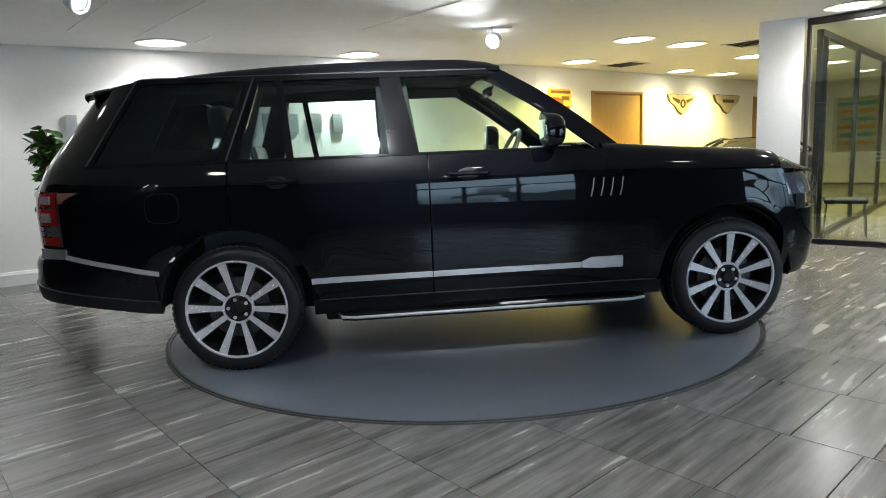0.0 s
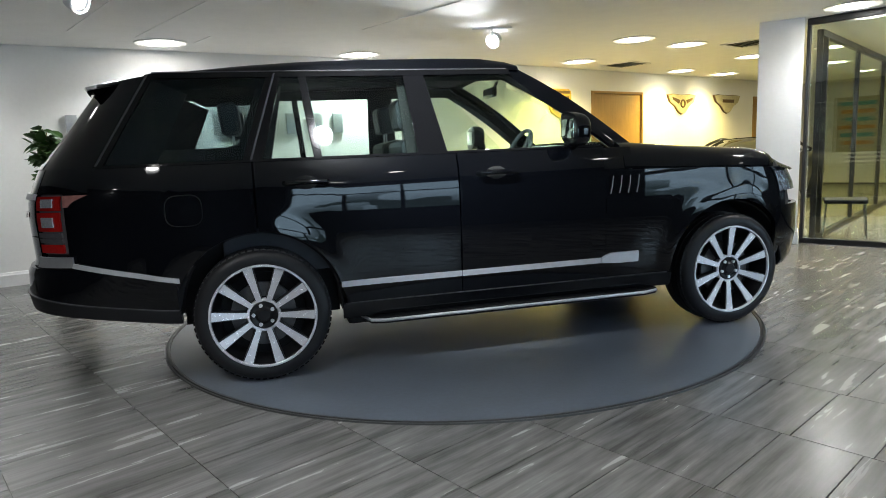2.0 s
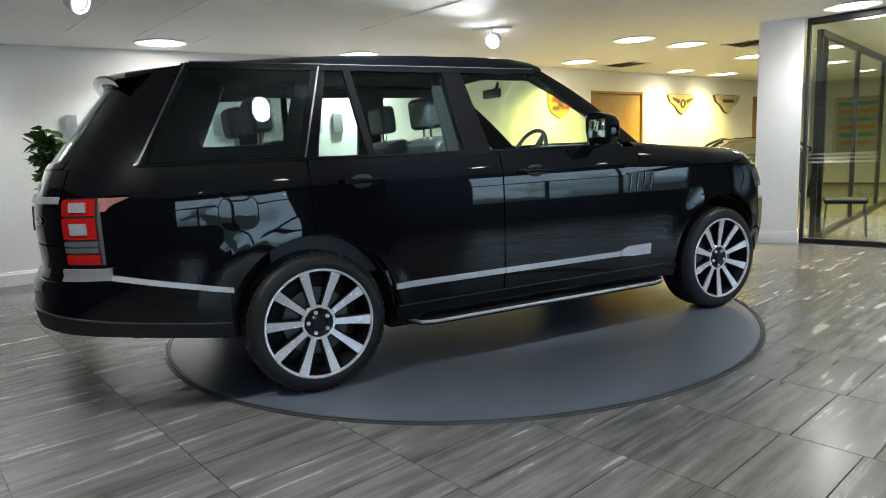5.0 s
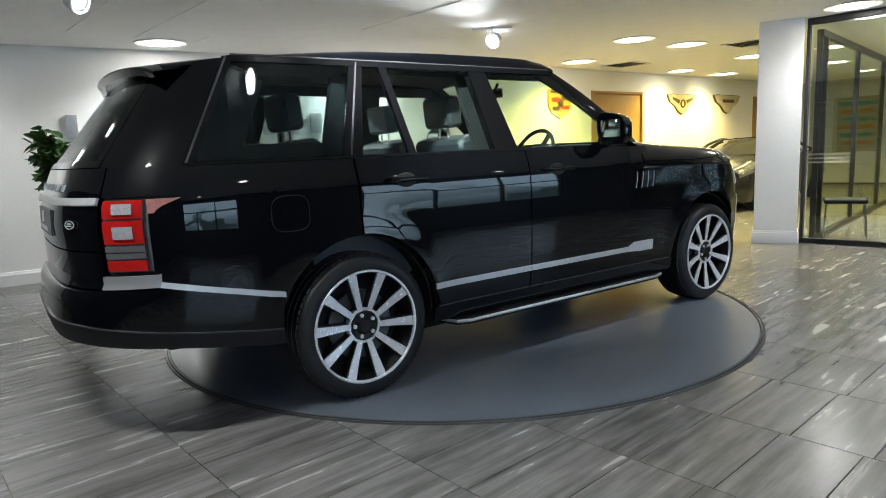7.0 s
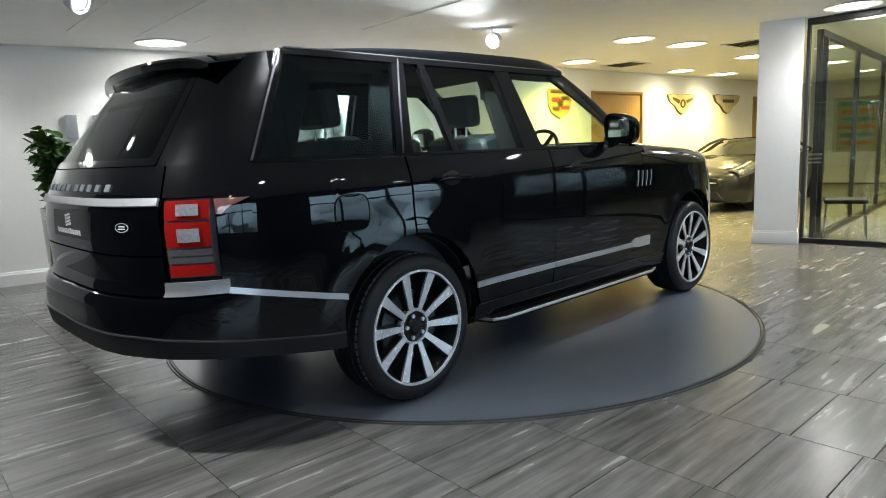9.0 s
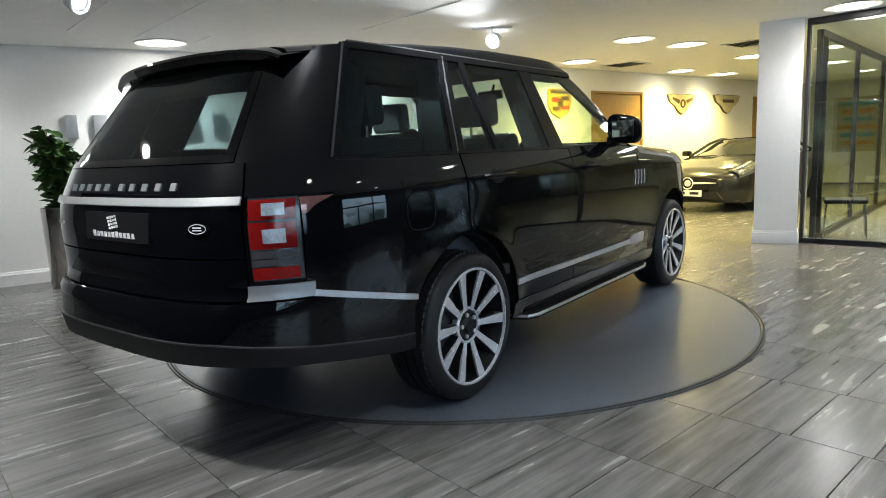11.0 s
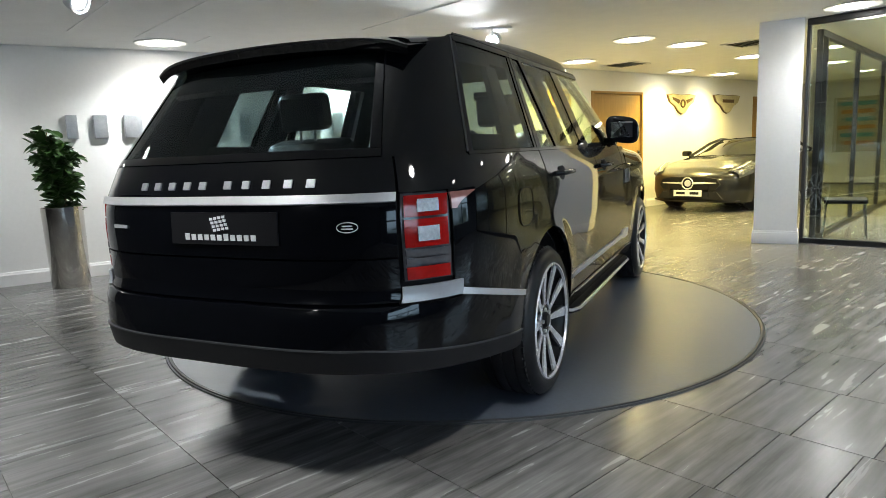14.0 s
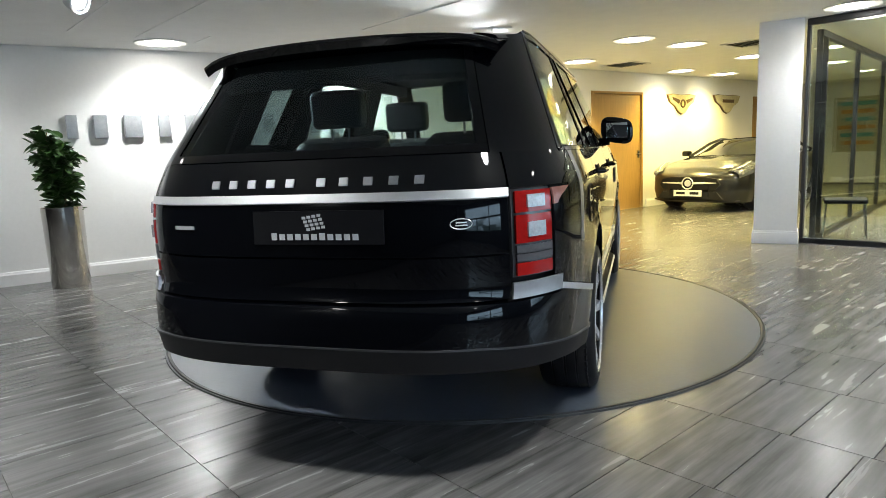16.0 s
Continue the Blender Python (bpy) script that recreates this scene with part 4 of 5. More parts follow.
# wheels
def wheel(cx, side):
    bm = bmesh.new()
    lathe(bm, [(0.286, 0.002), (0.290, 0.014), (0.298, 0.014), (0.302, 0.006), (0.284, -0.03), (0.255, -0.10), (0.255, -0.24), (0.262, -0.25), (0.262, -0.262), (0.245, -0.25), (0.245, -0.09), (0.281, -0.02)], 64, "Y")
    rim = cpart("wheel", bm, M_ALLOYDARK, label="ten-spoke machined alloy wheel")
    rim.location = (cx - OX, side * 0.986 - OY, 0.385)
    rim.rotation_euler = (0, radians(-4 if cx < 1 else 17), 0 if side > 0 else math.pi)
    bm = bmesh.new()
    lathe(bm, [(0.2855, 0.003), (0.2895, 0.0150), (0.2982, 0.0150), (0.3025, 0.0072)], 64, "Y")
    part("rim_lip", bm, M_ALLOY, rim, "bright machined rim lip")
    bm = bmesh.new()
    prof = [(0.284, -0.004), (0.298, 0.008), (0.314, 0.013), (0.335, 0.012), (0.358, 0.004), (0.374, -0.012), (0.381, -0.035)]
    prof += [(0.384, -0.06), (0.3845, -0.07), (0.377, -0.072), (0.377, -0.08), (0.385, -0.082), (0.386, -0.125), (0.378, -0.127), (0.378, -0.137), (0.386, -0.139), (0.385, -0.185), (0.377, -0.187), (0.377, -0.195), (0.384, -0.197)]
    prof += [(0.379, -0.235), (0.36, -0.262), (0.32, -0.275), (0.262, -0.262)]
    lathe(bm, prof, 72, "Y")
    tyre = part("tyre", bm, M_RUBBER, rim, "black rubber tyre")
    bm = bmesh.new()
    for k in range(64):
        a = Matrix.Rotation(2 * math.pi * k / 64, 4, "Y")
        box(bm, (0.366, -0.058, -0.0125), (0.3795, -0.022, 0.0125), 0.0, a @ Matrix.Translation((0.372, -0.04, 0)) @ Matrix.Rotation(radians(-22), 4, "Z") @ Matrix.Translation((-0.372, 0.04, 0)))
    part("tread_shoulder", bm, M_RUBBER, tyre, smooth=False)
    bm = bmesh.new()
    lathe(bm, [(0.10, -0.075), (0.185, -0.075), (0.185, -0.10), (0.10, -0.10)], 40, "Y")
    part("brake_disc", bm, M_BRAKE, rim)
    # flat dark disc puts the shade between the spokes into colour
    bm = bmesh.new()
    lathe(bm, [(0.25, -0.11), (0.25, -0.12), (0.02, -0.12), (0.02, -0.11)], 40, "Y")
    part("barrel", bm, M_DARK, rim)
    bm = bmesh.new()
    lathe(bm, [(0.001, -0.012), (0.032, -0.012), (0.036, -0.018), (0.05, -0.03), (0.072, -0.026), (0.078, -0.03), (0.078, -0.07), (0.001, -0.07)], 40, "Y")
    part("hub", bm, M_ALLOYDARK, rim, "dark wheel hub with centre cap")
    bm = bmesh.new()
    lathe(bm, [(0.080, -0.034), (0.083, -0.024), (0.091, -0.023), (0.097, -0.030), (0.097, -0.06)], 40, "Y")
    part("hub_ring", bm, M_ALLOY, rim)
    for k in range(5):
        a = 2 * math.pi * k / 5
        bm = bmesh.new()
        lathe(bm, [(0.001, 0), (0.011, 0), (0.011, -0.02), (0.001, -0.02)], 8, "Y", Matrix.Translation((0.058 * math.cos(a), -0.018, 0.058 * math.sin(a))))
        part("wheel_nut", bm, M_CHROME, rim)
    for k in range(10):
        a = Matrix.Rotation(2 * math.pi * k / 10, 4, "Y")
        for nm, mt, wi, wo, y0, y1 in (("spoke", M_ALLOY, 0.0150, 0.0265, -0.006, -0.016), ("spoke_flank", M_ALLOYDARK, 0.0185, 0.032, -0.0165, -0.06)):
            bm = bmesh.new()
            ps = [(0.080, wi), (0.18, (wi + wo) * 0.5 - 0.002), (0.289, wo)]
            f = [[bm.verts.new(a @ Vector((r, y + (0.012 if y == y0 else 0) * (r - 0.17) / 0.1 - 0.008, s * w))) for s in (-1, 1)] for r, w in ps for y in (y0, y1)]
            for i in range(2):
                tA, bA, tB, bB = f[2 * i], f[2 * i + 1], f[2 * i + 2], f[2 * i + 3]
                for quad in ((tA[0], tA[1], tB[1], tB[0]), (bA[1], bA[0], bB[0], bB[1]), (tA[0], tB[0], bB[0], bA[0]), (tA[1], bA[1], bB[1], tB[1])):
                    bm.faces.new(quad)
            bm.faces.new((f[0][0], f[1][0], f[1][1], f[0][1]))
            bm.faces.new((f[4][1], f[5][1], f[5][0], f[4][0]))
            bmesh.ops.recalc_face_normals(bm, faces=bm.faces)
            part(nm, bm, mt, rim, smooth=False)
for cx in (0.0, 3.118):
    for side in (-1, 1):
        wheel(cx, side)

# writing on the tailgate becomes plain bars; badge and dealer plate
def gate_pt(y, z, out):
    y -= 0.030                  # the writing sits a little to the right of the middle
    p = skin(u_at_y(abs(y), z), z, out)
    return Vector((p.x, -abs(p.y) if y < 0 else abs(p.y), z))
def gate_patch(y0, y1, z0, z1, out, thick, mt, name, label="", n=2):
    rows = [[gate_pt(y0 + (y1 - y0) * i / n, z0 + (z1 - z0) * j, out) for j in (0, 1)] for i in range(n + 1)]
    return cpart(name, sheet(rows, thick, BODY_C), mt, gate, label)
for k, yc in enumerate([0.400, 0.318, 0.236, 0.154, 0.072, -0.055, -0.145, -0.240, -0.335, -0.428]):
    gate_patch(yc + 0.017, yc - 0.017, 1.165, 1.194, 0.007, 0.006, M_LETTER, "lettering_bar", "small silver bar in a row")
plate = gate_patch(0.215, -0.305, 0.955, 1.078, 0.010, 0.008, M_PLATEDARK, "number_plate", "black showroom plate with a white emblem", 6)
for k in range(11):
    gate_patch(0.136 - 0.0325 * k, 0.136 - 0.0325 * k - 0.022, 0.972, 0.998 if k in (0, 6) else 0.994, 0.013, 0.002, M_PRINT, "plate_bar", "", 1)
for r in range(4):
    for c in range(4):
        yc = -0.028 - 0.020 * c - 0.006 * r + 0.03
        zc = 1.062 - 0.014 * r - 0.003 * (3 - c)
        gate_patch(yc + 0.007, yc - 0.007, zc - 0.005, zc + 0.005, 0.013, 0.002, M_PRINT, "plate_emblem_piece", "", 1)
gate_patch(0.605, 0.500, 1.008, 1.022, 0.006, 0.004, M_CHROME, "model_bar", "small silver bar")
ring = []
for r in (0.0, 0.6, 1.0):
    ring.append([gate_pt(-0.575 + 0.036 * r * math.cos(a), 1.020 + 0.018 * r * math.sin(a), 0.008) for a in [2 * math.pi * q / 24 for q in range(25)]])
cpart("oval_badge", sheet(ring, 0.003, BODY_C), M_GLOSSBLACK, gate, "small oval badge")
bm = bmesh.new()
tube(bm, [gate_pt(-0.575 + 0.036 * math.cos(a), 1.020 + 0.018 * math.sin(a), 0.009) for a in [2 * math.pi * q / 24 for q in range(25)]], 0.002, 6)
cpart("badge_rim", bm, M_CHROME, gate)
for zc, w in ((1.025, 0.018), (1.015, 0.020)):
    gate_patch(-0.575 + w, -0.575 - w, zc - 0.0025, zc + 0.0025, 0.010, 0.001, M_PRINT, "badge_bar", "", 1)

# cabin
def seat(x, y, w, mt, rear=False):
    bm = bmesh.new()
    box(bm, (x - 0.28, y - w / 2, 0.55), (x + 0.28, y + w / 2, 0.80), 0.06, None, 3)
    s = cpart("rear_seat" if rear else "front_seat", bm, mt)
    bm = bmesh.new()
    box(bm, (-0.09, -w / 2, 0.0), (0.09, w / 2, 0.64), 0.07, Matrix.Translation((x - 0.27, y, 0.74)) @ Matrix.Rotation(radians(-14), 4, "Y"), 3)
    part("backrest", bm, mt, s)
    bm = bmesh.new()
    box(bm, (-0.06, -0.15, 0.0), (0.06, 0.15, 0.205), 0.058, Matrix.Translation((x - 0.43, y, 1.42)) @ Matrix.Rotation(radians(-6), 4, "Y"), 3)
    part("headrest", bm, M_LEATHER, s)
    bm = bmesh.new()
    for o in (-0.05, 0.05):
        tube(bm, [(x - 0.43, y + o, 1.34), (x - 0.43, y + o, 1.44)], 0.007, 6)
    part("headrest_stem", bm, M_CHROME, s)
for y in (-0.38, 0.38):
    seat(1.42, y, 0.54, M_LEATHER)
    seat(0.32, y, 0.52, M_LEATHER, True)
bm = bmesh.new()
box(bm, (2.05, -0.78, 0.75), (2.50, 0.78, 1.22), 0.08, None, 3)
box(bm, (1.98, -0.62, 1.10), (2.2, -0.14, 1.28), 0.05, None, 3)
cpart("dashboard", bm, M_LEATHER)
bm = bmesh.new()
mw = Matrix.Translation((1.80, -0.38, 1.225)) @ Matrix.Rotation(radians(-64), 4, "Y")
tube(bm, [mw @ Vector((0.185 * math.cos(a), 0.185 * math.sin(a), 0)) for a in [2 * math.pi * k / 32 for k in range(33)]], 0.015, 8)
for a in (0.0, 2.2, 4.1):
    tube(bm, [mw @ Vector((0, 0, -0.03)), mw @ Vector((0.18 * math.cos(a + 1.57), 0.18 * math.sin(a + 1.57), 0))], 0.018, 6)
lathe(bm, [(0.001, 0.0), (0.06, -0.005), (0.07, -0.04), (0.001, -0.05)], 20, "Z", mw)
cpart("steering_wheel", bm, M_LEATHER)
bm = bmesh.new()
box(bm, (-0.95, -0.78, 0.80), (0.05, 0.78, 0.86), 0.02)
box(bm, (-0.35, -0.72, 0.8), (0.0, 0.72, 1.20), 0.05)
cpart("load_cover", bm, M_LEATHERL)
for sy in (-1, 1):
    bm = bmesh.new()
    box(bm, (-0.2, sy * 0.80 - 0.02, 0.6), (2.2, sy * 0.80 + 0.02, 1.24), 0.02)
    cpart("door_card", bm, M_LEATHER)
bm = bmesh.new()
box(bm, (1.72, -0.11, 1.655), (1.76, 0.11, 1.725), 0.02, None, 3)
tube(bm, [(1.76, 0, 1.70), (1.80, 0, 1.77)], 0.012, 6)
cpart("cabin_mirror", bm, M_GLOSSBLACK)

# cabin lining: inner rear pillars and window frames
for side in (-1, 1):
    def lining(name, poly, y_of):
        """A dark panel inside the cabin through (x, z) corners."""
        bm = bmesh.new()
        a = [bm.verts.new((x, side * y_of(x, z), z)) for x, z in poly]
        b = [bm.verts.new((x, side * (y_of(x, z) - 0.03), z)) for x, z in poly]
        bm.faces.new(a)
        bm.faces.new(b[::-1])
        for k in range(len(poly)):
            bm.faces.new((a[k], b[k], b[(k + 1) % len(poly)], a[(k + 1) % len(poly)]))
        bmesh.ops.recalc_face_normals(bm, faces=bm.faces)
        cpart(name, bm, M_LINING, smooth=False)
    inner = lambda x, z: interp(z, [(1.20, 0.835), (1.77, 0.62)]) - 0.42 * max(0.0, -0.42 - x)
    lining("rear_pillar_lining", [(-0.92, 1.22), (-0.54, 1.22), (-0.33, 1.66), (-0.50, 1.74), (-0.62, 1.70)], inner)
    rows = []
    for k in range(7):
        z = 1.20 + 0.52 * k / 6
        x = interp(z, [(1.22, -0.92), (1.70, -0.62)])
        e = skin(U_RG * 0.94, z, -0.035)
        rows.append([Vector((x + 0.04, side * (inner(x, z) - 0.015), z)), Vector((e.x, -side * e.y, z))])
    cpart("rear_corner_lining", sheet(rows, 0.0, (-0.6, 0, 1.45)), M_LINING)
    lining("quarter_top_lining", [(-0.36, 1.685), (0.12, 1.695), (0.16, 1.77), (-0.50, 1.77)], inner)
    lining("quarter_front_lining", [(-0.12, 1.22), (0.10, 1.22), (0.20, 1.70), (0.06, 1.70)], inner)
    lining("quarter_sill_lining", [(-0.66, 1.20), (0.0, 1.20), (0.0, 1.345), (-0.60, 1.345)], inner)
    lining("centre_pillar_lining", [(0.92, 1.2), (1.16, 1.2), (1.09, 1.77), (0.90, 1.77)], inner)
    lining("cant_rail_lining", [(0.12, 1.715), (1.62, 1.715), (1.58, 1.78), (0.12, 1.78)], inner)
bm = bmesh.new()
box(bm, (-1.02, -0.66, 1.20), (-0.96, 0.66, 1.30), 0.02)
cpart("tailgate_lining", bm, M_LINING)
# dark sheet draws the spoiler's dark reflection across the top of the glass
cpart("rear_header_lining", sheet(across(wrap_rows(0, U_RG * 0.95, 1.575, 1.715, 12, 4, -0.03)), 0.03, BODY_C), M_LINING)

# lighter strips draw the light caught by creases along the sill and round the bumper
panel("sill_crease", side_rows(0.47, 2.62, 0.4035, 0.4085, 16, 1, 0.010), M_SEAM, thick=0.006)
cpart("bumper_crease", sheet(across(bump_rows(lambda x: clad_z(x) - 0.003, lambda x: clad_z(x) + 0.003, 0.020, 30, 1)), 0.01, BODY_C), M_SEAM)

# ---- things of the showroom ----
def downlight(x, y, warm, k=1.0):
    root = tagged(empty("ceiling_light"), "round recessed ceiling downlight, switched on; unseen ones added as fill", "ceiling light", "ceiling downlights")
    root.location = (x, y, CEIL)
    bm = bmesh.new()
    lathe(bm, [(r * k, z) for r, z in ((0.265, 0.001), (0.282, -0.004), (0.286, -0.010), (0.275, -0.014), (0.26, -0.008), (0.258, 0.001))], 32)
    part("trim_ring", bm, M_TRIMW, root)
    # weakly glowing disc stands in for the bloom round the diffuser
    bm = bmesh.new()
    lathe(bm, [(0.001, -0.006), (0.26 * k, -0.006), (0.26 * k, -0.003), (0.001, -0.003)], 32)
    part("bloom_disc", bm, M_LAMPBLOOM, root, "faintly glowing disc that draws the lamp's bloom")
    bm = bmesh.new()
    lathe(bm, [(0.001, -0.016), (0.10 * k, -0.015), (0.17 * k, -0.011), (0.19 * k, -0.0062)], 32)
    part("diffuser", bm, M_LAMPWARM if warm else M_LAMPGLOW, root, "glowing diffuser")


# those with y below 0 are added fill, also glinting in the paint
for lx, ly, lc, lw in DOWN:
    downlight(lx, ly, lc is WARM, 0.42 if ly < 0 else 1.0)


def track_spot(eye, target, k=1.35):
    root = tagged(empty("track_spotlight"), "small white ceiling spotlight aimed at the car", "spotlight", "turntable spotlights")
    root.location = (eye[0], eye[1], CEIL)
    e = Vector((0, 0, eye[2] - CEIL + 0.0))
    d = (Vector(target) - Vector(eye)).normalized()
    q = d.to_track_quat("-Z", "Y").to_matrix().to_4x4()
    bm = bmesh.new()
    lathe(bm, [(0.001, 0.0), (0.05, 0.0), (0.05, -0.022), (0.001, -0.022)], 24)
    tube(bm, [(0, 0, -0.02), (0, 0, e.z + 0.05)], 0.009, 8)
    box(bm, (-0.22, -0.018, -0.020), (0.22, 0.018, 0.0), 0.004)
    part("mount", bm, M_TRIMW, root)
    m = Matrix.Translation(e + d * -0.03) @ q @ Matrix.Diagonal((k, k, 1.1, 1))
    bm = bmesh.new()
    lathe(bm, [(0.045, 0.10), (0.062, 0.08), (0.070, 0.02), (0.072, -0.012), (0.066, -0.012), (0.062, 0.0), (0.001, 0.02)], 28, "Z", m)
    part("lamp_head", bm, M_TRIMW, root)
    bm = bmesh.new()
    lathe(bm, [(0.001, 0.006), (0.062, 0.006), (0.062, 0.010), (0.001, 0.010)], 24, "Z", m)
    part("bulb", bm, M_SPOTGLOW, root, "glowing bulb")


# the unseen third one is oversized, so its glint takes in the bloom
for se, st in SPOTS:
    track_spot((se[0], se[1], se[2] + 0.0), st, 1.2 if se[1] > -1 else 1.9)


def ceiling_vent(x, y, w=0.6):
    root = tagged(empty("ceiling_vent"), "square slatted ceiling air vent", "air vent")
    root.matrix_world = Matrix.Translation((x, y, CEIL)) @ Matrix.Rotation(math.atan2(AX.y, AX.x), 4, "Z")
    bm = bmesh.new()
    for a, b in (((-w / 2, -w / 2, -0.012), (w / 2, -w / 2 + 0.04, 0)), ((-w / 2, w / 2 - 0.04, -0.012), (w / 2, w / 2, 0)),
                 ((-w / 2, -w / 2 + 0.04, -0.012), (-w / 2 + 0.04, w / 2 - 0.04, 0)), ((w / 2 - 0.04, -w / 2 + 0.04, -0.012), (w / 2, w / 2 - 0.04, 0))):
        box(bm, a, b)
    part("frame", bm, M_TRIMW, root, smooth=False)
    bm = bmesh.new()
    box(bm, (-w / 2 + 0.04, -w / 2 + 0.04, -0.003), (w / 2 - 0.04, w / 2 - 0.04, -0.001))
    part("backing", bm, M_DARK, root, smooth=False)
    for k in range(8):
        bm = bmesh.new()
        y0 = -w / 2 + 0.065 + k * (w - 0.13) / 7
        box(bm, (-w / 2 + 0.04, -0.016, -0.002), (w / 2 - 0.04, 0.016, 0.002), 0, Matrix.Translation((0, y0, -0.008)) @ Matrix.Rotation(0.5, 4, "X"))
        part("slat", bm, M_TRIMDULL, root, smooth=False)


ceiling_vent(2.97, 6.25)
ceiling_vent(4.25, 4.40)

# raised sign on the white wall: one plain metal bar for each character
sign = tagged(empty("wall_sign"), "row of raised brushed grey metal bars on the white wall", "wall sign")
wm = facing(W0, W1, 0, 0, 0)
wl = (Vector((*W1, 0)) - Vector((*W0, 0)))
def s_of_x(x):
    return (x - W0[0]) / (W1[0] - W0[0]) * wl.length
s0, s1 = s_of_x(-4.385), s_of_x(-1.53)
sign.matrix_world = facing(W0, W1, s0, 0.0, 1.585)
widths = [0.16, 0.20, 0.27, 0.19, 0.22, 0.22, 0.19, 0.20, 0.22, 0.22, 0.20]
gap = ((s1 - s0) - sum(widths)) / 10
at = 0.0
for w in widths:
    bm = bmesh.new()
    box(bm, (at + w * 0.14, -0.045, 0.0), (at + w * 0.86, -0.004, 0.265), 0.006)
    part("bar", bm, M_LETTER, sign)
    at += w + gap

# steel planter with a leafy pot plant
planter = tagged(empty("planter", (-4.24, 1.72, -0.006)), "tall polished steel cylinder planter by the wall", "planter")
bm = bmesh.new()
lathe(bm, [(0.001, 0.0), (0.185, 0.0), (0.188, 0.01), (0.202, 0.85), (0.204, 0.862), (0.196, 0.862), (0.192, 0.80), (0.001, 0.80)], 48)
part("drum", bm, M_STEEL, planter)
bm = bmesh.new()
lathe(bm, [(0.001, 0.81), (0.1, 0.825), (0.19, 0.812)], 24)
part("soil", bm, M_SOIL, planter)
plant = tagged(empty("pot_plant", (-4.24, 1.72, 0.80)), "bushy green pot plant with small dark leaves", "plant")
rng = random.Random(4)
bm = bmesh.new()
stems = []
for k in range(6):
    a = rng.uniform(0, 6.28)
    pts = [(0.05 * math.cos(a), 0.05 * math.sin(a), 0.0)]
    for h in range(1, 6):
        pts.append((pts[-1][0] + rng.uniform(-0.035, 0.035) - 0.010, pts[-1][1] + rng.uniform(-0.035, 0.035), h * rng.uniform(0.13, 0.17)))
    stems.append(pts)
    tube(bm, pts, [0.011, 0.010, 0.009, 0.008, 0.006, 0.004], 6)
part("stem", bm, M_STEM, plant)
bm = bmesh.new()
for pts in stems:
    for seg in range(0, 5):
        p0, p1 = Vector(pts[seg]), Vector(pts[seg + 1])
        for q in range(26 if seg > 0 else 10):
            p = p0.lerp(p1, rng.random())
            a = rng.uniform(0, 6.28)
            reach = rng.uniform(0.03, 0.20) * (0.8 + 0.25 * (seg == 3))
            tip = p + Vector((math.cos(a) * reach, math.sin(a) * reach, rng.uniform(-0.03, 0.06)))
            size = rng.uniform(0.055, 0.092)
            m = Matrix.Translation(tip) @ Euler((rng.uniform(-0.7, 0.7), rng.uniform(-0.7, 0.7), a)).to_matrix().to_4x4()
            shape = [(-1, 0, 0), (-0.3, 0.55, 0.12), (0.45, 0.48, 0.06), (1, 0, -0.16), (0.45, -0.48, 0.06), (-0.3, -0.55, 0.12)]
            vs = [bm.verts.new(m @ Vector((x * size, y * size, z * size))) for x, y, z in shape]
            bm.faces.new((vs[0], vs[1], vs[2], vs[3]))
            bm.faces.new((vs[0], vs[3], vs[4], vs[5]))
part("crown", bm, M_LEAF, plant, smooth=False)


# shields on the warm wall
def outline_plate(name, pts, depth, material, parent, y0=0.0, label=""):
    bm = bmesh.new()
    back = [bm.verts.new((x, y0 - 0.002, z)) for x, z in pts]
    front = [bm.verts.new((x * 0.96, y0 - depth, z * 0.96)) for x, z in pts]
    bm.faces.new(back)
    bm.faces.new(front[::-1])
    for k in range(len(pts)):
        bm.faces.new((back[k], front[k], front[(k + 1) % len(pts)], back[(k + 1) % len(pts)]))
    bmesh.ops.recalc_face_normals(bm, faces=bm.faces)
    return part(name, bm, material, parent, label, smooth=False)


def s2(x):
    return (x - W1[0]) / (W2[0] - W1[0]) * (Vector((*W2, 0)) - Vector((*W1, 0))).length


WING = [(-1, 0.5), (-0.6, 0.56), (0, 0.52), (0.6, 0.56), (1, 0.5), (0.85, 0.1), (0.5, -0.15), (0.25, -0.5), (0.0, -0.62), (-0.25, -0.5), (-0.5, -0.15), (-0.85, 0.1)]
for xc, zc, w, dark in ((4.74, 2.03, 0.54, True), (6.15, 2.05, 0.58, False)):
    sh = tagged(empty("wall_shield"), "bronze and cream winged shield emblem on the wall" if dark else "cream shield emblem with a bronze bar on the wall", "shield", "wall emblems")
    sh.matrix_world = facing(W1, W2, s2(xc), 0.0, zc)
    outline_plate("rim", [(x * w, z * 0.36) for x, z in WING], 0.03, M_BROWN, sh)
    outline_plate("field", [(x * w * 0.93, z * 0.335) for x, z in WING], 0.014, M_SHIELD, sh, -0.031)
    if dark:
        for sx in (-1, 1):
            outline_plate("wing_piece", [(sx * w * a, b) for a, b in ((0.22, 0.075), (0.74, 0.135), (0.66, 0.075), (0.3, 0.0))], 0.012, M_BROWN, sh, -0.046)
    bm = bmesh.new()
    if dark:
        lathe(bm, [(0.055, -0.046), (0.060, -0.062), (0.085, -0.062), (0.09, -0.046)], 24, "Y", Matrix.Identity(4))
    else:
        box(bm, (-0.24, -0.060, 0.02), (0.24, -0.046, 0.09), 0.006)
    part("centre_piece", bm, M_BROWN, sh)
crest = tagged(empty("wall_crest"), "gold, red and black crest emblem on the wall", "shield", "wall emblems")
crest.matrix_world = facing(W1, W2, s2(1.83), 0.0, 1.995)
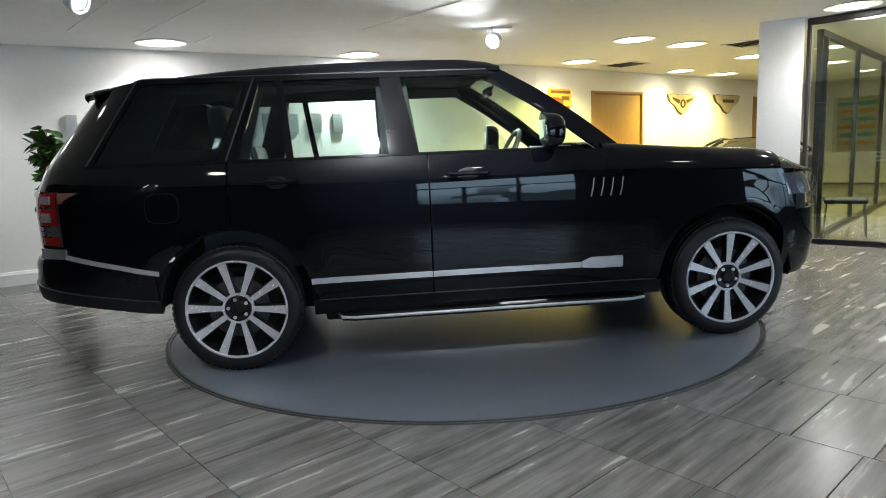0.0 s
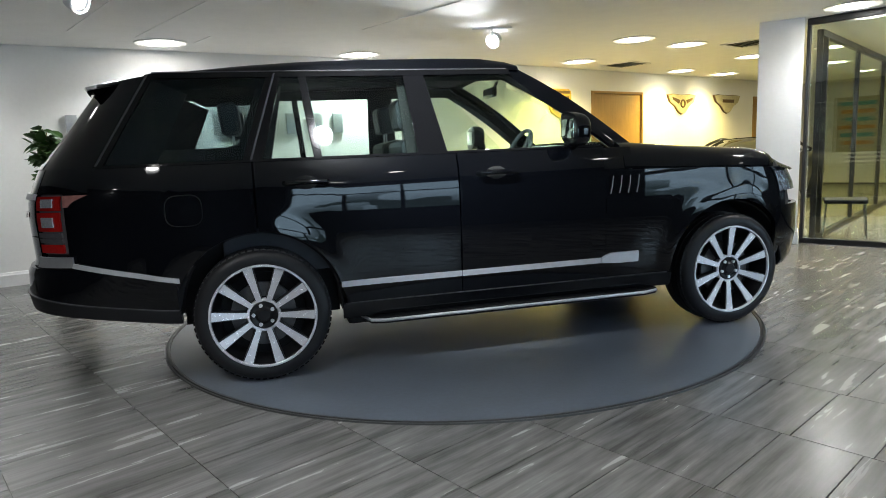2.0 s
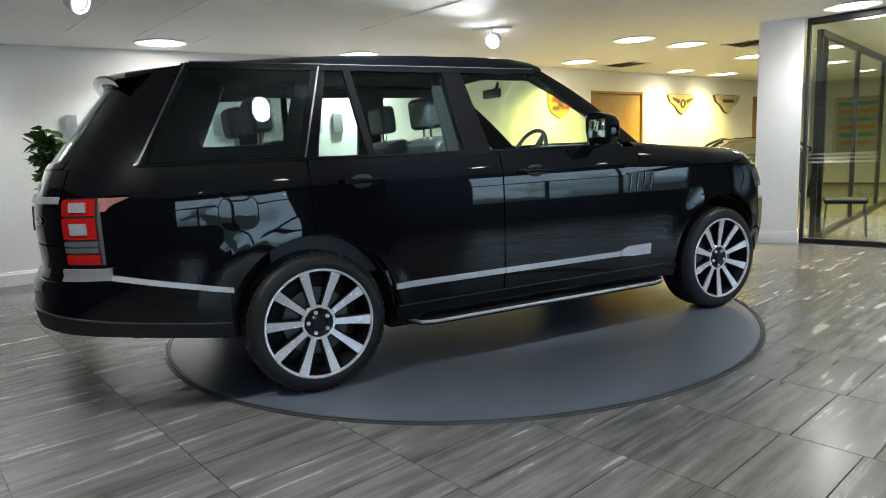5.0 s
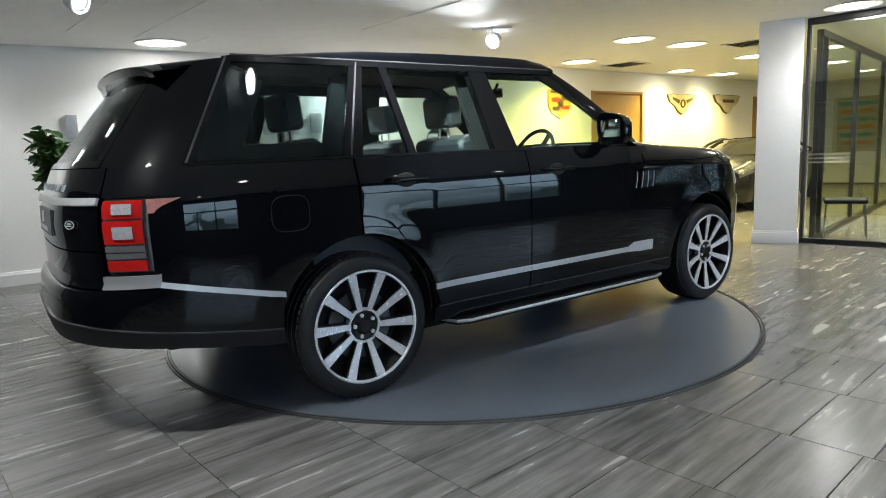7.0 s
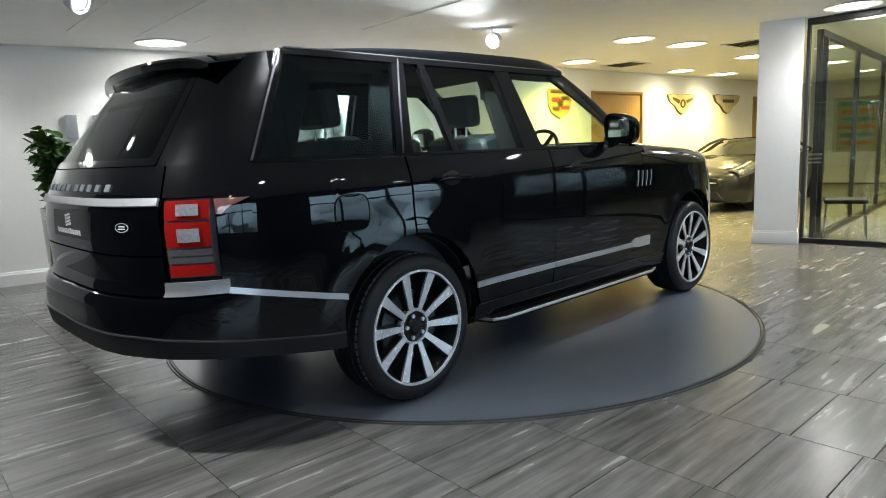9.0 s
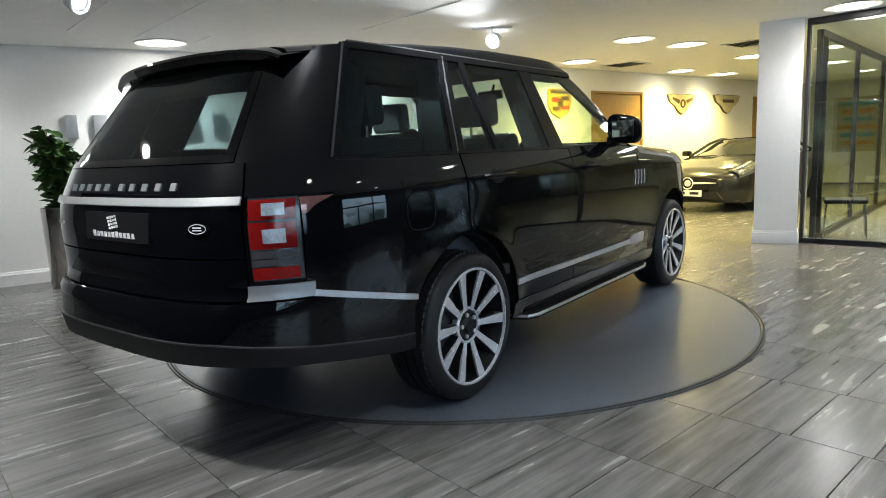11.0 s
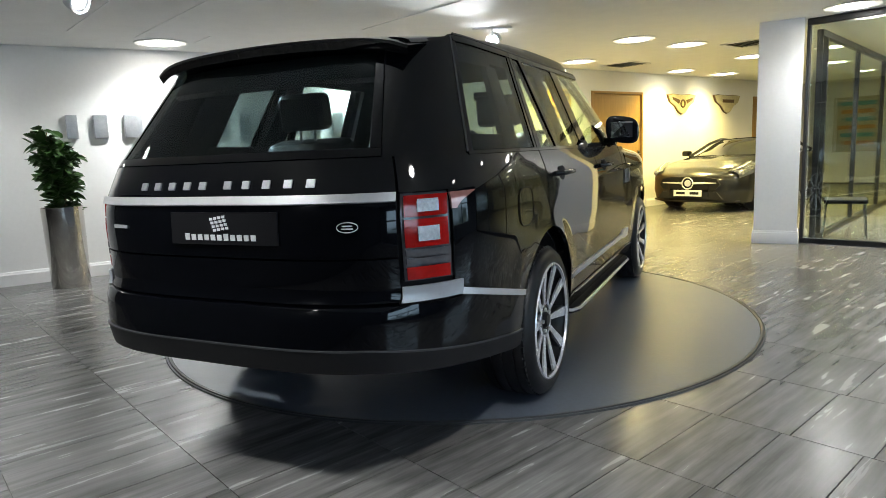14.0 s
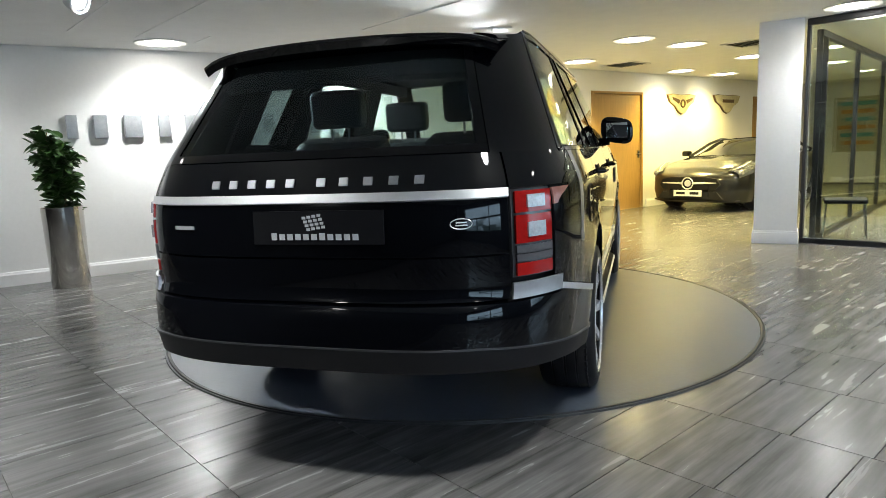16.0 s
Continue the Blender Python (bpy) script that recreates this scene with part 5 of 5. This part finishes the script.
CR = [(-0.30, 0.20), (-0.25, 0.25), (0.25, 0.25), (0.30, 0.20), (0.30, -0.02), (0.22, -0.16), (0.0, -0.26), (-0.22, -0.16), (-0.30, -0.02)]
outline_plate("rim", CR, 0.03, M_GOLD, crest)
for x0, x1, z0, z1, mt in ((-0.22, -0.03, 0.02, 0.10, M_CRED), (0.03, 0.22, -0.10, -0.04, M_CRED), (0.03, 0.22, 0.05, 0.12, M_BROWN), (-0.20, -0.03, -0.12, -0.05, M_BROWN), (-0.24, 0.24, 0.165, 0.215, M_BROWN), (-0.07, 0.07, -0.06, 0.08, M_BROWN)):
    bm = bmesh.new()
    box(bm, (x0, -0.044, z0), (x1, -0.028, z1), 0.004)
    part("field_piece", bm, mt, crest)
for x, z in ((-0.20, 2.02), (-0.19, 1.42)):
    sw = tagged(empty("wall_switch"), "white plastic switch plate on the wall", "switch")
    sw.matrix_world = facing(W0, W1, s_of_x(x), 0.0, z)
    bm = bmesh.new()
    box(bm, (-0.045, -0.014, -0.07), (0.045, -0.001, 0.07), 0.004)
    part("plate", bm, M_TRIMW, sw)
    bm = bmesh.new()
    box(bm, (-0.015, -0.019, -0.03), (0.015, -0.013, 0.03), 0.002)
    part("rocker", bm, M_PLATE, sw)

# office chair behind the glass
chair = tagged(empty("office_chair"), "black mesh chair on thin metal legs behind the glass", "chair")
chair.matrix_world = Matrix.Translation((4.86, 3.02, -0.006)) @ Matrix.Rotation(radians(60), 4, "Z")
bm = bmesh.new()
box(bm, (-0.23, -0.23, 0.43), (0.23, 0.23, 0.48), 0.02, None, 3)
part("seat", bm, M_CLAD, chair)
bm = bmesh.new()
box(bm, (-0.22, 0.20, 0.52), (0.22, 0.235, 0.88), 0.015, Matrix.Rotation(radians(-6), 4, "X"), 3)
part("backrest", bm, M_CLAD, chair)
for sx in (-1, 1):
    for sy in (-1, 1):
        bm = bmesh.new()
        tube(bm, [(sx * 0.21, sy * 0.20, 0.44), (sx * 0.23, sy * 0.23, 0.0)], 0.011, 8)
        part("leg", bm, M_STEEL, chair)
M_POST = [mat("poster_teal", (0.10, 0.30, 0.28), 0.5, var=0.3, scale=20), mat("poster_amber", (0.50, 0.26, 0.05), 0.5, var=0.3, scale=20), mat("poster_cream", (0.45, 0.42, 0.28), 0.5, var=0.3, scale=20)]
for k in range(5):
    ps = tagged(empty("wall_poster"), "amber and teal printed panel with rows of text", "poster", "wall posters")
    ps.matrix_world = facing(W2, V1, 1.0 + 1.5 * k, 0.0, 1.5)
    bm = bmesh.new()
    box(bm, (-0.5, -0.02, -0.7), (0.5, -0.001, 0.7), 0.004)
    part("board", bm, M_POST[2], ps)
    for r in range(6):
        bm = bmesh.new()
        box(bm, (-0.42, -0.026, 0.48 - 0.2 * r), (0.42 - 0.1 * (r % 3), -0.019, 0.58 - 0.2 * r))
        part("print_bar", bm, M_POST[r % 2], ps, smooth=False)
# ---- the grey sports coupe parked by the warm wall; x forward from its middle ----
coupe = tagged(empty("sports_coupe"), "dark grey metallic low sports coupe with a wide grille", "car")
NOSE = Vector((4.14, 6.46, -0.006))
coupe.matrix_world = Matrix.Translation(NOSE + AX * 2.27) @ Matrix.Rotation(math.atan2(-AX.y, -AX.x), 4, "Z")
CC = (0.0, 0.0, 0.5)


def ckey(x):
    """Half width and heights of the coupe along its length: width, sill, shoulder, crown."""
    w = interp(x, [(-2.27, 0.55), (-2.1, 0.80), (-1.7, 0.93), (-0.5, 0.93), (0.9, 0.93), (1.5, 0.95), (1.85, 0.90), (2.1, 0.76), (2.22, 0.55), (2.27, 0.36)])
    lo = interp(x, [(-2.27, 0.5), (-2.1, 0.25), (1.9, 0.17), (2.2, 0.20), (2.27, 0.30)])
    sh = interp(x, [(-2.27, 0.75), (-1.6, 0.83), (0.6, 0.84), (1.3, 0.80), (1.8, 0.70), (2.1, 0.60), (2.27, 0.52)])
    cr = interp(x, [(-2.27, 0.92), (-1.6, 1.0), (0.5, 1.0), (1.0, 0.955), (1.5, 0.89), (1.9, 0.79), (2.15, 0.69), (2.27, 0.60)])
    return w, lo, sh, cr


def crow(x):
    w, lo, sh, cr = ckey(x)
    arch = 0.0
    for c in (-1.36, 1.29):
        d = abs(x - c)
        if d < 0.37:
            arch = max(arch, 0.34 + math.sqrt(0.37 ** 2 - d * d))
    lo2 = max(lo, arch)
    sh2 = max(sh, lo2 + 0.03)
    r = [Vector((x, -w * 0.93, lo2)), Vector((x, -w, lo2 + (sh2 - lo2) * 0.5)), Vector((x, -w * 0.985, sh2)), Vector((x, -w * 0.90, sh2 + (cr - sh2) * 0.55)), Vector((x, -w * 0.72, cr - (cr - sh) * 0.12)), Vector((x, -w * 0.35, cr - 0.01)), Vector((x, 0, cr))]
    return r + [Vector((p.x, -p.y, p.z)) for p in r[-2::-1]]


xs = [-2.27 + 4.54 * k / 90 for k in range(91)]
coupe_body = part("body", sheet([crow(x) for x in xs], 0.0, CC), M_GREYPAINT, coupe)
bm = bmesh.new()
box(bm, (-2.1, -0.72, 0.16), (2.0, 0.72, 0.5), 0.05)
part("underbody", bm, M_DARK, coupe)
rows = []
for k in range(21):
    x = -1.95 + 2.75 * k / 20
    top = interp(x, [(-1.95, 0.98), (-1.3, 1.16), (-0.6, 1.275), (-0.2, 1.285), (0.2, 1.20), (0.8, 0.97)])
    w = interp(x, [(-1.95, 0.55), (-1.0, 0.72), (0.0, 0.74), (0.8, 0.78)])
    r = [Vector((x, -w, min(0.93, top))), Vector((x, -w * 0.88, 0.93 + (top - 0.93) * 0.55)), Vector((x, -w * 0.72, 0.93 + (top - 0.93) * 0.93)), Vector((x, -w * 0.3, top)), Vector((x, 0, top + 0.005))]
    rows.append(r + [Vector((p.x, -p.y, p.z)) for p in r[-2::-1]])
part("glasshouse", sheet(rows, 0.0, (-0.5, 0, 0.6)), mat("coupe_glass", (0.02, 0.022, 0.022), 0.04, 0, 1.0), coupe, "dark glass cabin")
rr = [[p + Vector((0, 0, 0.006)) for p in r[2:7]] for r in rows[2:14]]
part("roof_panel", sheet(rr, 0.0, (-0.5, 0, 0.6)), M_GREYPAINT, coupe)
for sy in (-1, 1):
    bm = bmesh.new()
    tube(bm, [(0.80, sy * 0.74, 0.95), (0.25, sy * 0.60, 1.19), (-0.15, sy * 0.55, 1.27), (-0.8, sy * 0.58, 1.235), (-1.6, sy * 0.68, 1.0)], 0.03, 8)
    part("roof_rail", bm, M_GREYPAINT, coupe)
    bm = bmesh.new()
    box(bm, (0.42, -0.085, 0.955), (0.55, 0.085, 1.065), 0.053, Matrix.Translation((0, sy * 0.96, 0)), 4)
    tube(bm, [(0.50, sy * 0.84, 0.93), (0.48, sy * 0.92, 0.97)], 0.02, 6)
    part("door_mirror", bm, M_GLOSSBLACK, coupe)
    hl = [[Vector((x, sy * (ckey(x)[0] * f), interp(x, [(1.55, 0.845), (2.1, 0.675)]) + dz)) for f, dz in ((0.78, 0.045), (0.92, 0.025), (1.010, -0.02), (1.025, -0.085))] for x in (1.58, 1.70, 1.82, 1.94, 2.06)]
    lampm = part("headlight", sheet(hl, 0.0, CC), M_HEADLAMP, coupe, "swept-back clear headlight")
    bm = bmesh.new()
    bmesh.ops.create_uvsphere(bm, u_segments=14, v_segments=8, radius=0.05, matrix=Matrix.Translation((1.97, sy * 0.80, 0.690)))
    part("headlight_lens", bm, M_WHITELENS, lampm)
    bm = bmesh.new()
    tube(bm, [(x + 0.012, sy * (ckey(x)[0] * 0.86), interp(x, [(1.55, 0.845), (2.1, 0.675)]) + 0.046) for x in (1.60, 1.72, 1.84, 1.96, 2.05)], 0.008, 6)
    part("daytime_strip", bm, M_TRIMW, lampm)
    bm = bmesh.new()
    box(bm, (2.06, -0.17, 0.26), (2.155, 0.17, 0.43), 0.03, Matrix.Translation((0, sy * 0.66, 0)) @ Matrix.Rotation(sy * -0.5, 4, "Z"), 3)
    part("air_intake", bm, M_DARK, coupe)
    for wx in (-1.36, 1.29):
        bm = bmesh.new()
        lathe(bm, [(0.24, -0.02), (0.26, 0.0), (0.31, 0.0), (0.335, -0.03), (0.335, -0.22), (0.24, -0.24)], 36, "Y", Matrix.Translation((wx, sy * 0.90, 0.335)) @ Matrix.Rotation(0 if sy > 0 else math.pi, 4, "Z"))
        wh = part("wheel", bm, M_RUBBER, coupe, "black low-profile tyre on a dark rim")
        bm = bmesh.new()
        lathe(bm, [(0.24, -0.03), (0.20, -0.05), (0.06, -0.03), (0.001, -0.02)], 20, "Y", Matrix.Translation((wx, sy * 0.90, 0.335)) @ Matrix.Rotation(0 if sy > 0 else math.pi, 4, "Z"))
        part("rim", bm, M_ALLOYDARK, wh)
bm = bmesh.new()
GR = [(-0.50, 0.60), (-0.30, 0.635), (0.30, 0.635), (0.50, 0.60), (0.56, 0.50), (0.48, 0.415), (-0.48, 0.415), (-0.56, 0.50)]
a = [bm.verts.new((2.295 - 0.10 * abs(y) ** 1.6, y, z)) for y, z in GR]
b = [bm.verts.new((2.10 - 0.10 * abs(y) ** 1.6, y, z)) for y, z in GR]
bm.faces.new(a)
bm.faces.new(b[::-1])
for k in range(len(GR)):
    bm.faces.new((a[k], b[k], b[(k + 1) % len(GR)], a[(k + 1) % len(GR)]))
bmesh.ops.recalc_face_normals(bm, faces=bm.faces)
mouth = bmesh.new()
ring_a = [mouth.verts.new((2.298 - 0.10 * abs(y) ** 1.6, y, z)) for y, z in ((-0.50, 0.375), (0.50, 0.375), (0.60, 0.245), (-0.60, 0.245))]
ring_b = [mouth.verts.new((2.05, v.co.y, v.co.z)) for v in ring_a]
mouth.faces.new(ring_a)
mouth.faces.new(ring_b[::-1])
for k in range(4):
    mouth.faces.new((ring_a[k], ring_b[k], ring_b[(k + 1) % 4], ring_a[(k + 1) % 4]))
bmesh.ops.recalc_face_normals(mouth, faces=mouth.faces)
part("lower_intake", mouth, M_DARK, coupe, "black lower air intake", smooth=False)
cgr = part("grille", bm, M_DARK, coupe, "wide black grille")
for sy in (-1, 1):
    bm = bmesh.new()
    tube(bm, [(2.302, sy * 0.11, 0.525), (2.29, sy * 0.30, 0.53), (2.262, sy * 0.50, 0.53)], [0.017, 0.014, 0.008], 8)
    part("grille_bar", bm, M_CHROME, cgr)
bm = bmesh.new()
tube(bm, [(2.31, 0.10 * math.cos(t), 0.525 + 0.10 * math.sin(t)) for t in [2 * math.pi * k / 28 for k in range(29)]], 0.012, 8)
lathe(bm, [(0.001, 0.0), (0.055, 0.0), (0.06, -0.02), (0.001, -0.02)], 20, "Z", Matrix.Translation((2.314, 0, 0.525)) @ Matrix.Rotation(math.pi / 2, 4, "Y"))
part("round_badge", bm, M_CHROME, cgr, "round silver badge")
bm = bmesh.new()
tube(bm, [(2.00, -0.80, 0.21), (2.20, -0.50, 0.20), (2.27, 0, 0.20), (2.20, 0.50, 0.20), (2.00, 0.80, 0.21)], 0.014, 8)
part("splitter", bm, M_CLAD, coupe)
bm = bmesh.new()
box(bm, (2.30, -0.26, 0.295), (2.312, 0.26, 0.405), 0.004)
cpl = part("number_plate", bm, M_PLATE, coupe, "white number plate")
for y0, y1 in ((0.225, 0.03), (-0.03, -0.225)):
    bm = bmesh.new()
    box(bm, (2.312, min(y0, y1) + 0.015, 0.328), (2.315, max(y0, y1) - 0.015, 0.372))
    part("plate_bar", bm, M_CLAD, cpl, smooth=False)

# ---- floor tiles: wood-look porcelain in straight rows along the building's axis ----
TL, TW = 0.64, 0.312
TILE0 = AX * 0.0 + BX * 0.276
SKEW = 0.033                    # each row starts a little further on than the last
bm = bmesh.new()
box(bm, (-TL / 2 + 0.0026, -TW / 2 + 0.0026, -0.016), (TL / 2 - 0.0026, TW / 2 - 0.0026, -0.006), 0.0)
for f in bm.faces:
    f.smooth = False
tile_mesh = bpy.data.meshes.new("tile")
bm.to_mesh(tile_mesh)
bm.free()
tile_mesh.materials.append(M_TILE)
tile_turn = math.atan2(AX.y, AX.x)
near, rest = [], []
for i in range(-22, 24):
    for j in range(-46, 32):
        c = TILE0 + AX * ((i + 0.5) * TL) + BX * ((j + 0.5) * TW + SKEW * i)
        if not (-9 < c.x < 14 and -8.5 < c.y < 13):
            continue
        if (c - Vector((*V0, 0))).dot(Vector((-AX.y, AX.x, 0))) < 0.1 or (c - Vector((*V0, 0))).dot(AX) < 0.1:
            continue
        if c.xy.length < 1.6:
            continue
        (near if (-3.6 < c.x < 4.9 and -3.7 < c.y < 4.4) else rest).append((c, (i * 7 + j * 13) % 2))
near.sort(key=lambda e: (e[0] - Vector((0.3, -2.5, 0))).length)
rest += near[295:]
for c, flip in near[:295]:
    ob = new("tile", tile_mesh)
    ob.parent = floor
    ob.matrix_world = Matrix.Translation(c) @ Matrix.Rotation(tile_turn + math.pi * flip, 4, "Z")
verts, faces = [], []
base = [v.co.copy() for v in tile_mesh.vertices]
polys = [tuple(p.vertices) for p in tile_mesh.polygons]
rest_m = Matrix.Rotation(tile_turn, 4, "Z")
for c, flip in rest:
    o = len(verts)
    local = rest_m.inverted() @ c
    verts += [(v.x + local.x, v.y + local.y, v.z) for v in base]
    faces += [tuple(o + k for k in p) for p in polys]
me = bpy.data.meshes.new("far_tiles")
me.from_pydata(verts, [], faces)
me.materials.append(M_TILE)
far = new("far_tiles", me)
far.parent = floor
far.matrix_world = rest_m
tagged(far, "grey wood-look floor tiles further off", kind="stuff")



def motions():
    rows = [(k * 0.5, pose(0, 0, 0, 0, 0, turn_at(k * 0.5))) for k in range(33)]
    walk(suv, rows)
    walk(turntable, rows)


motions()
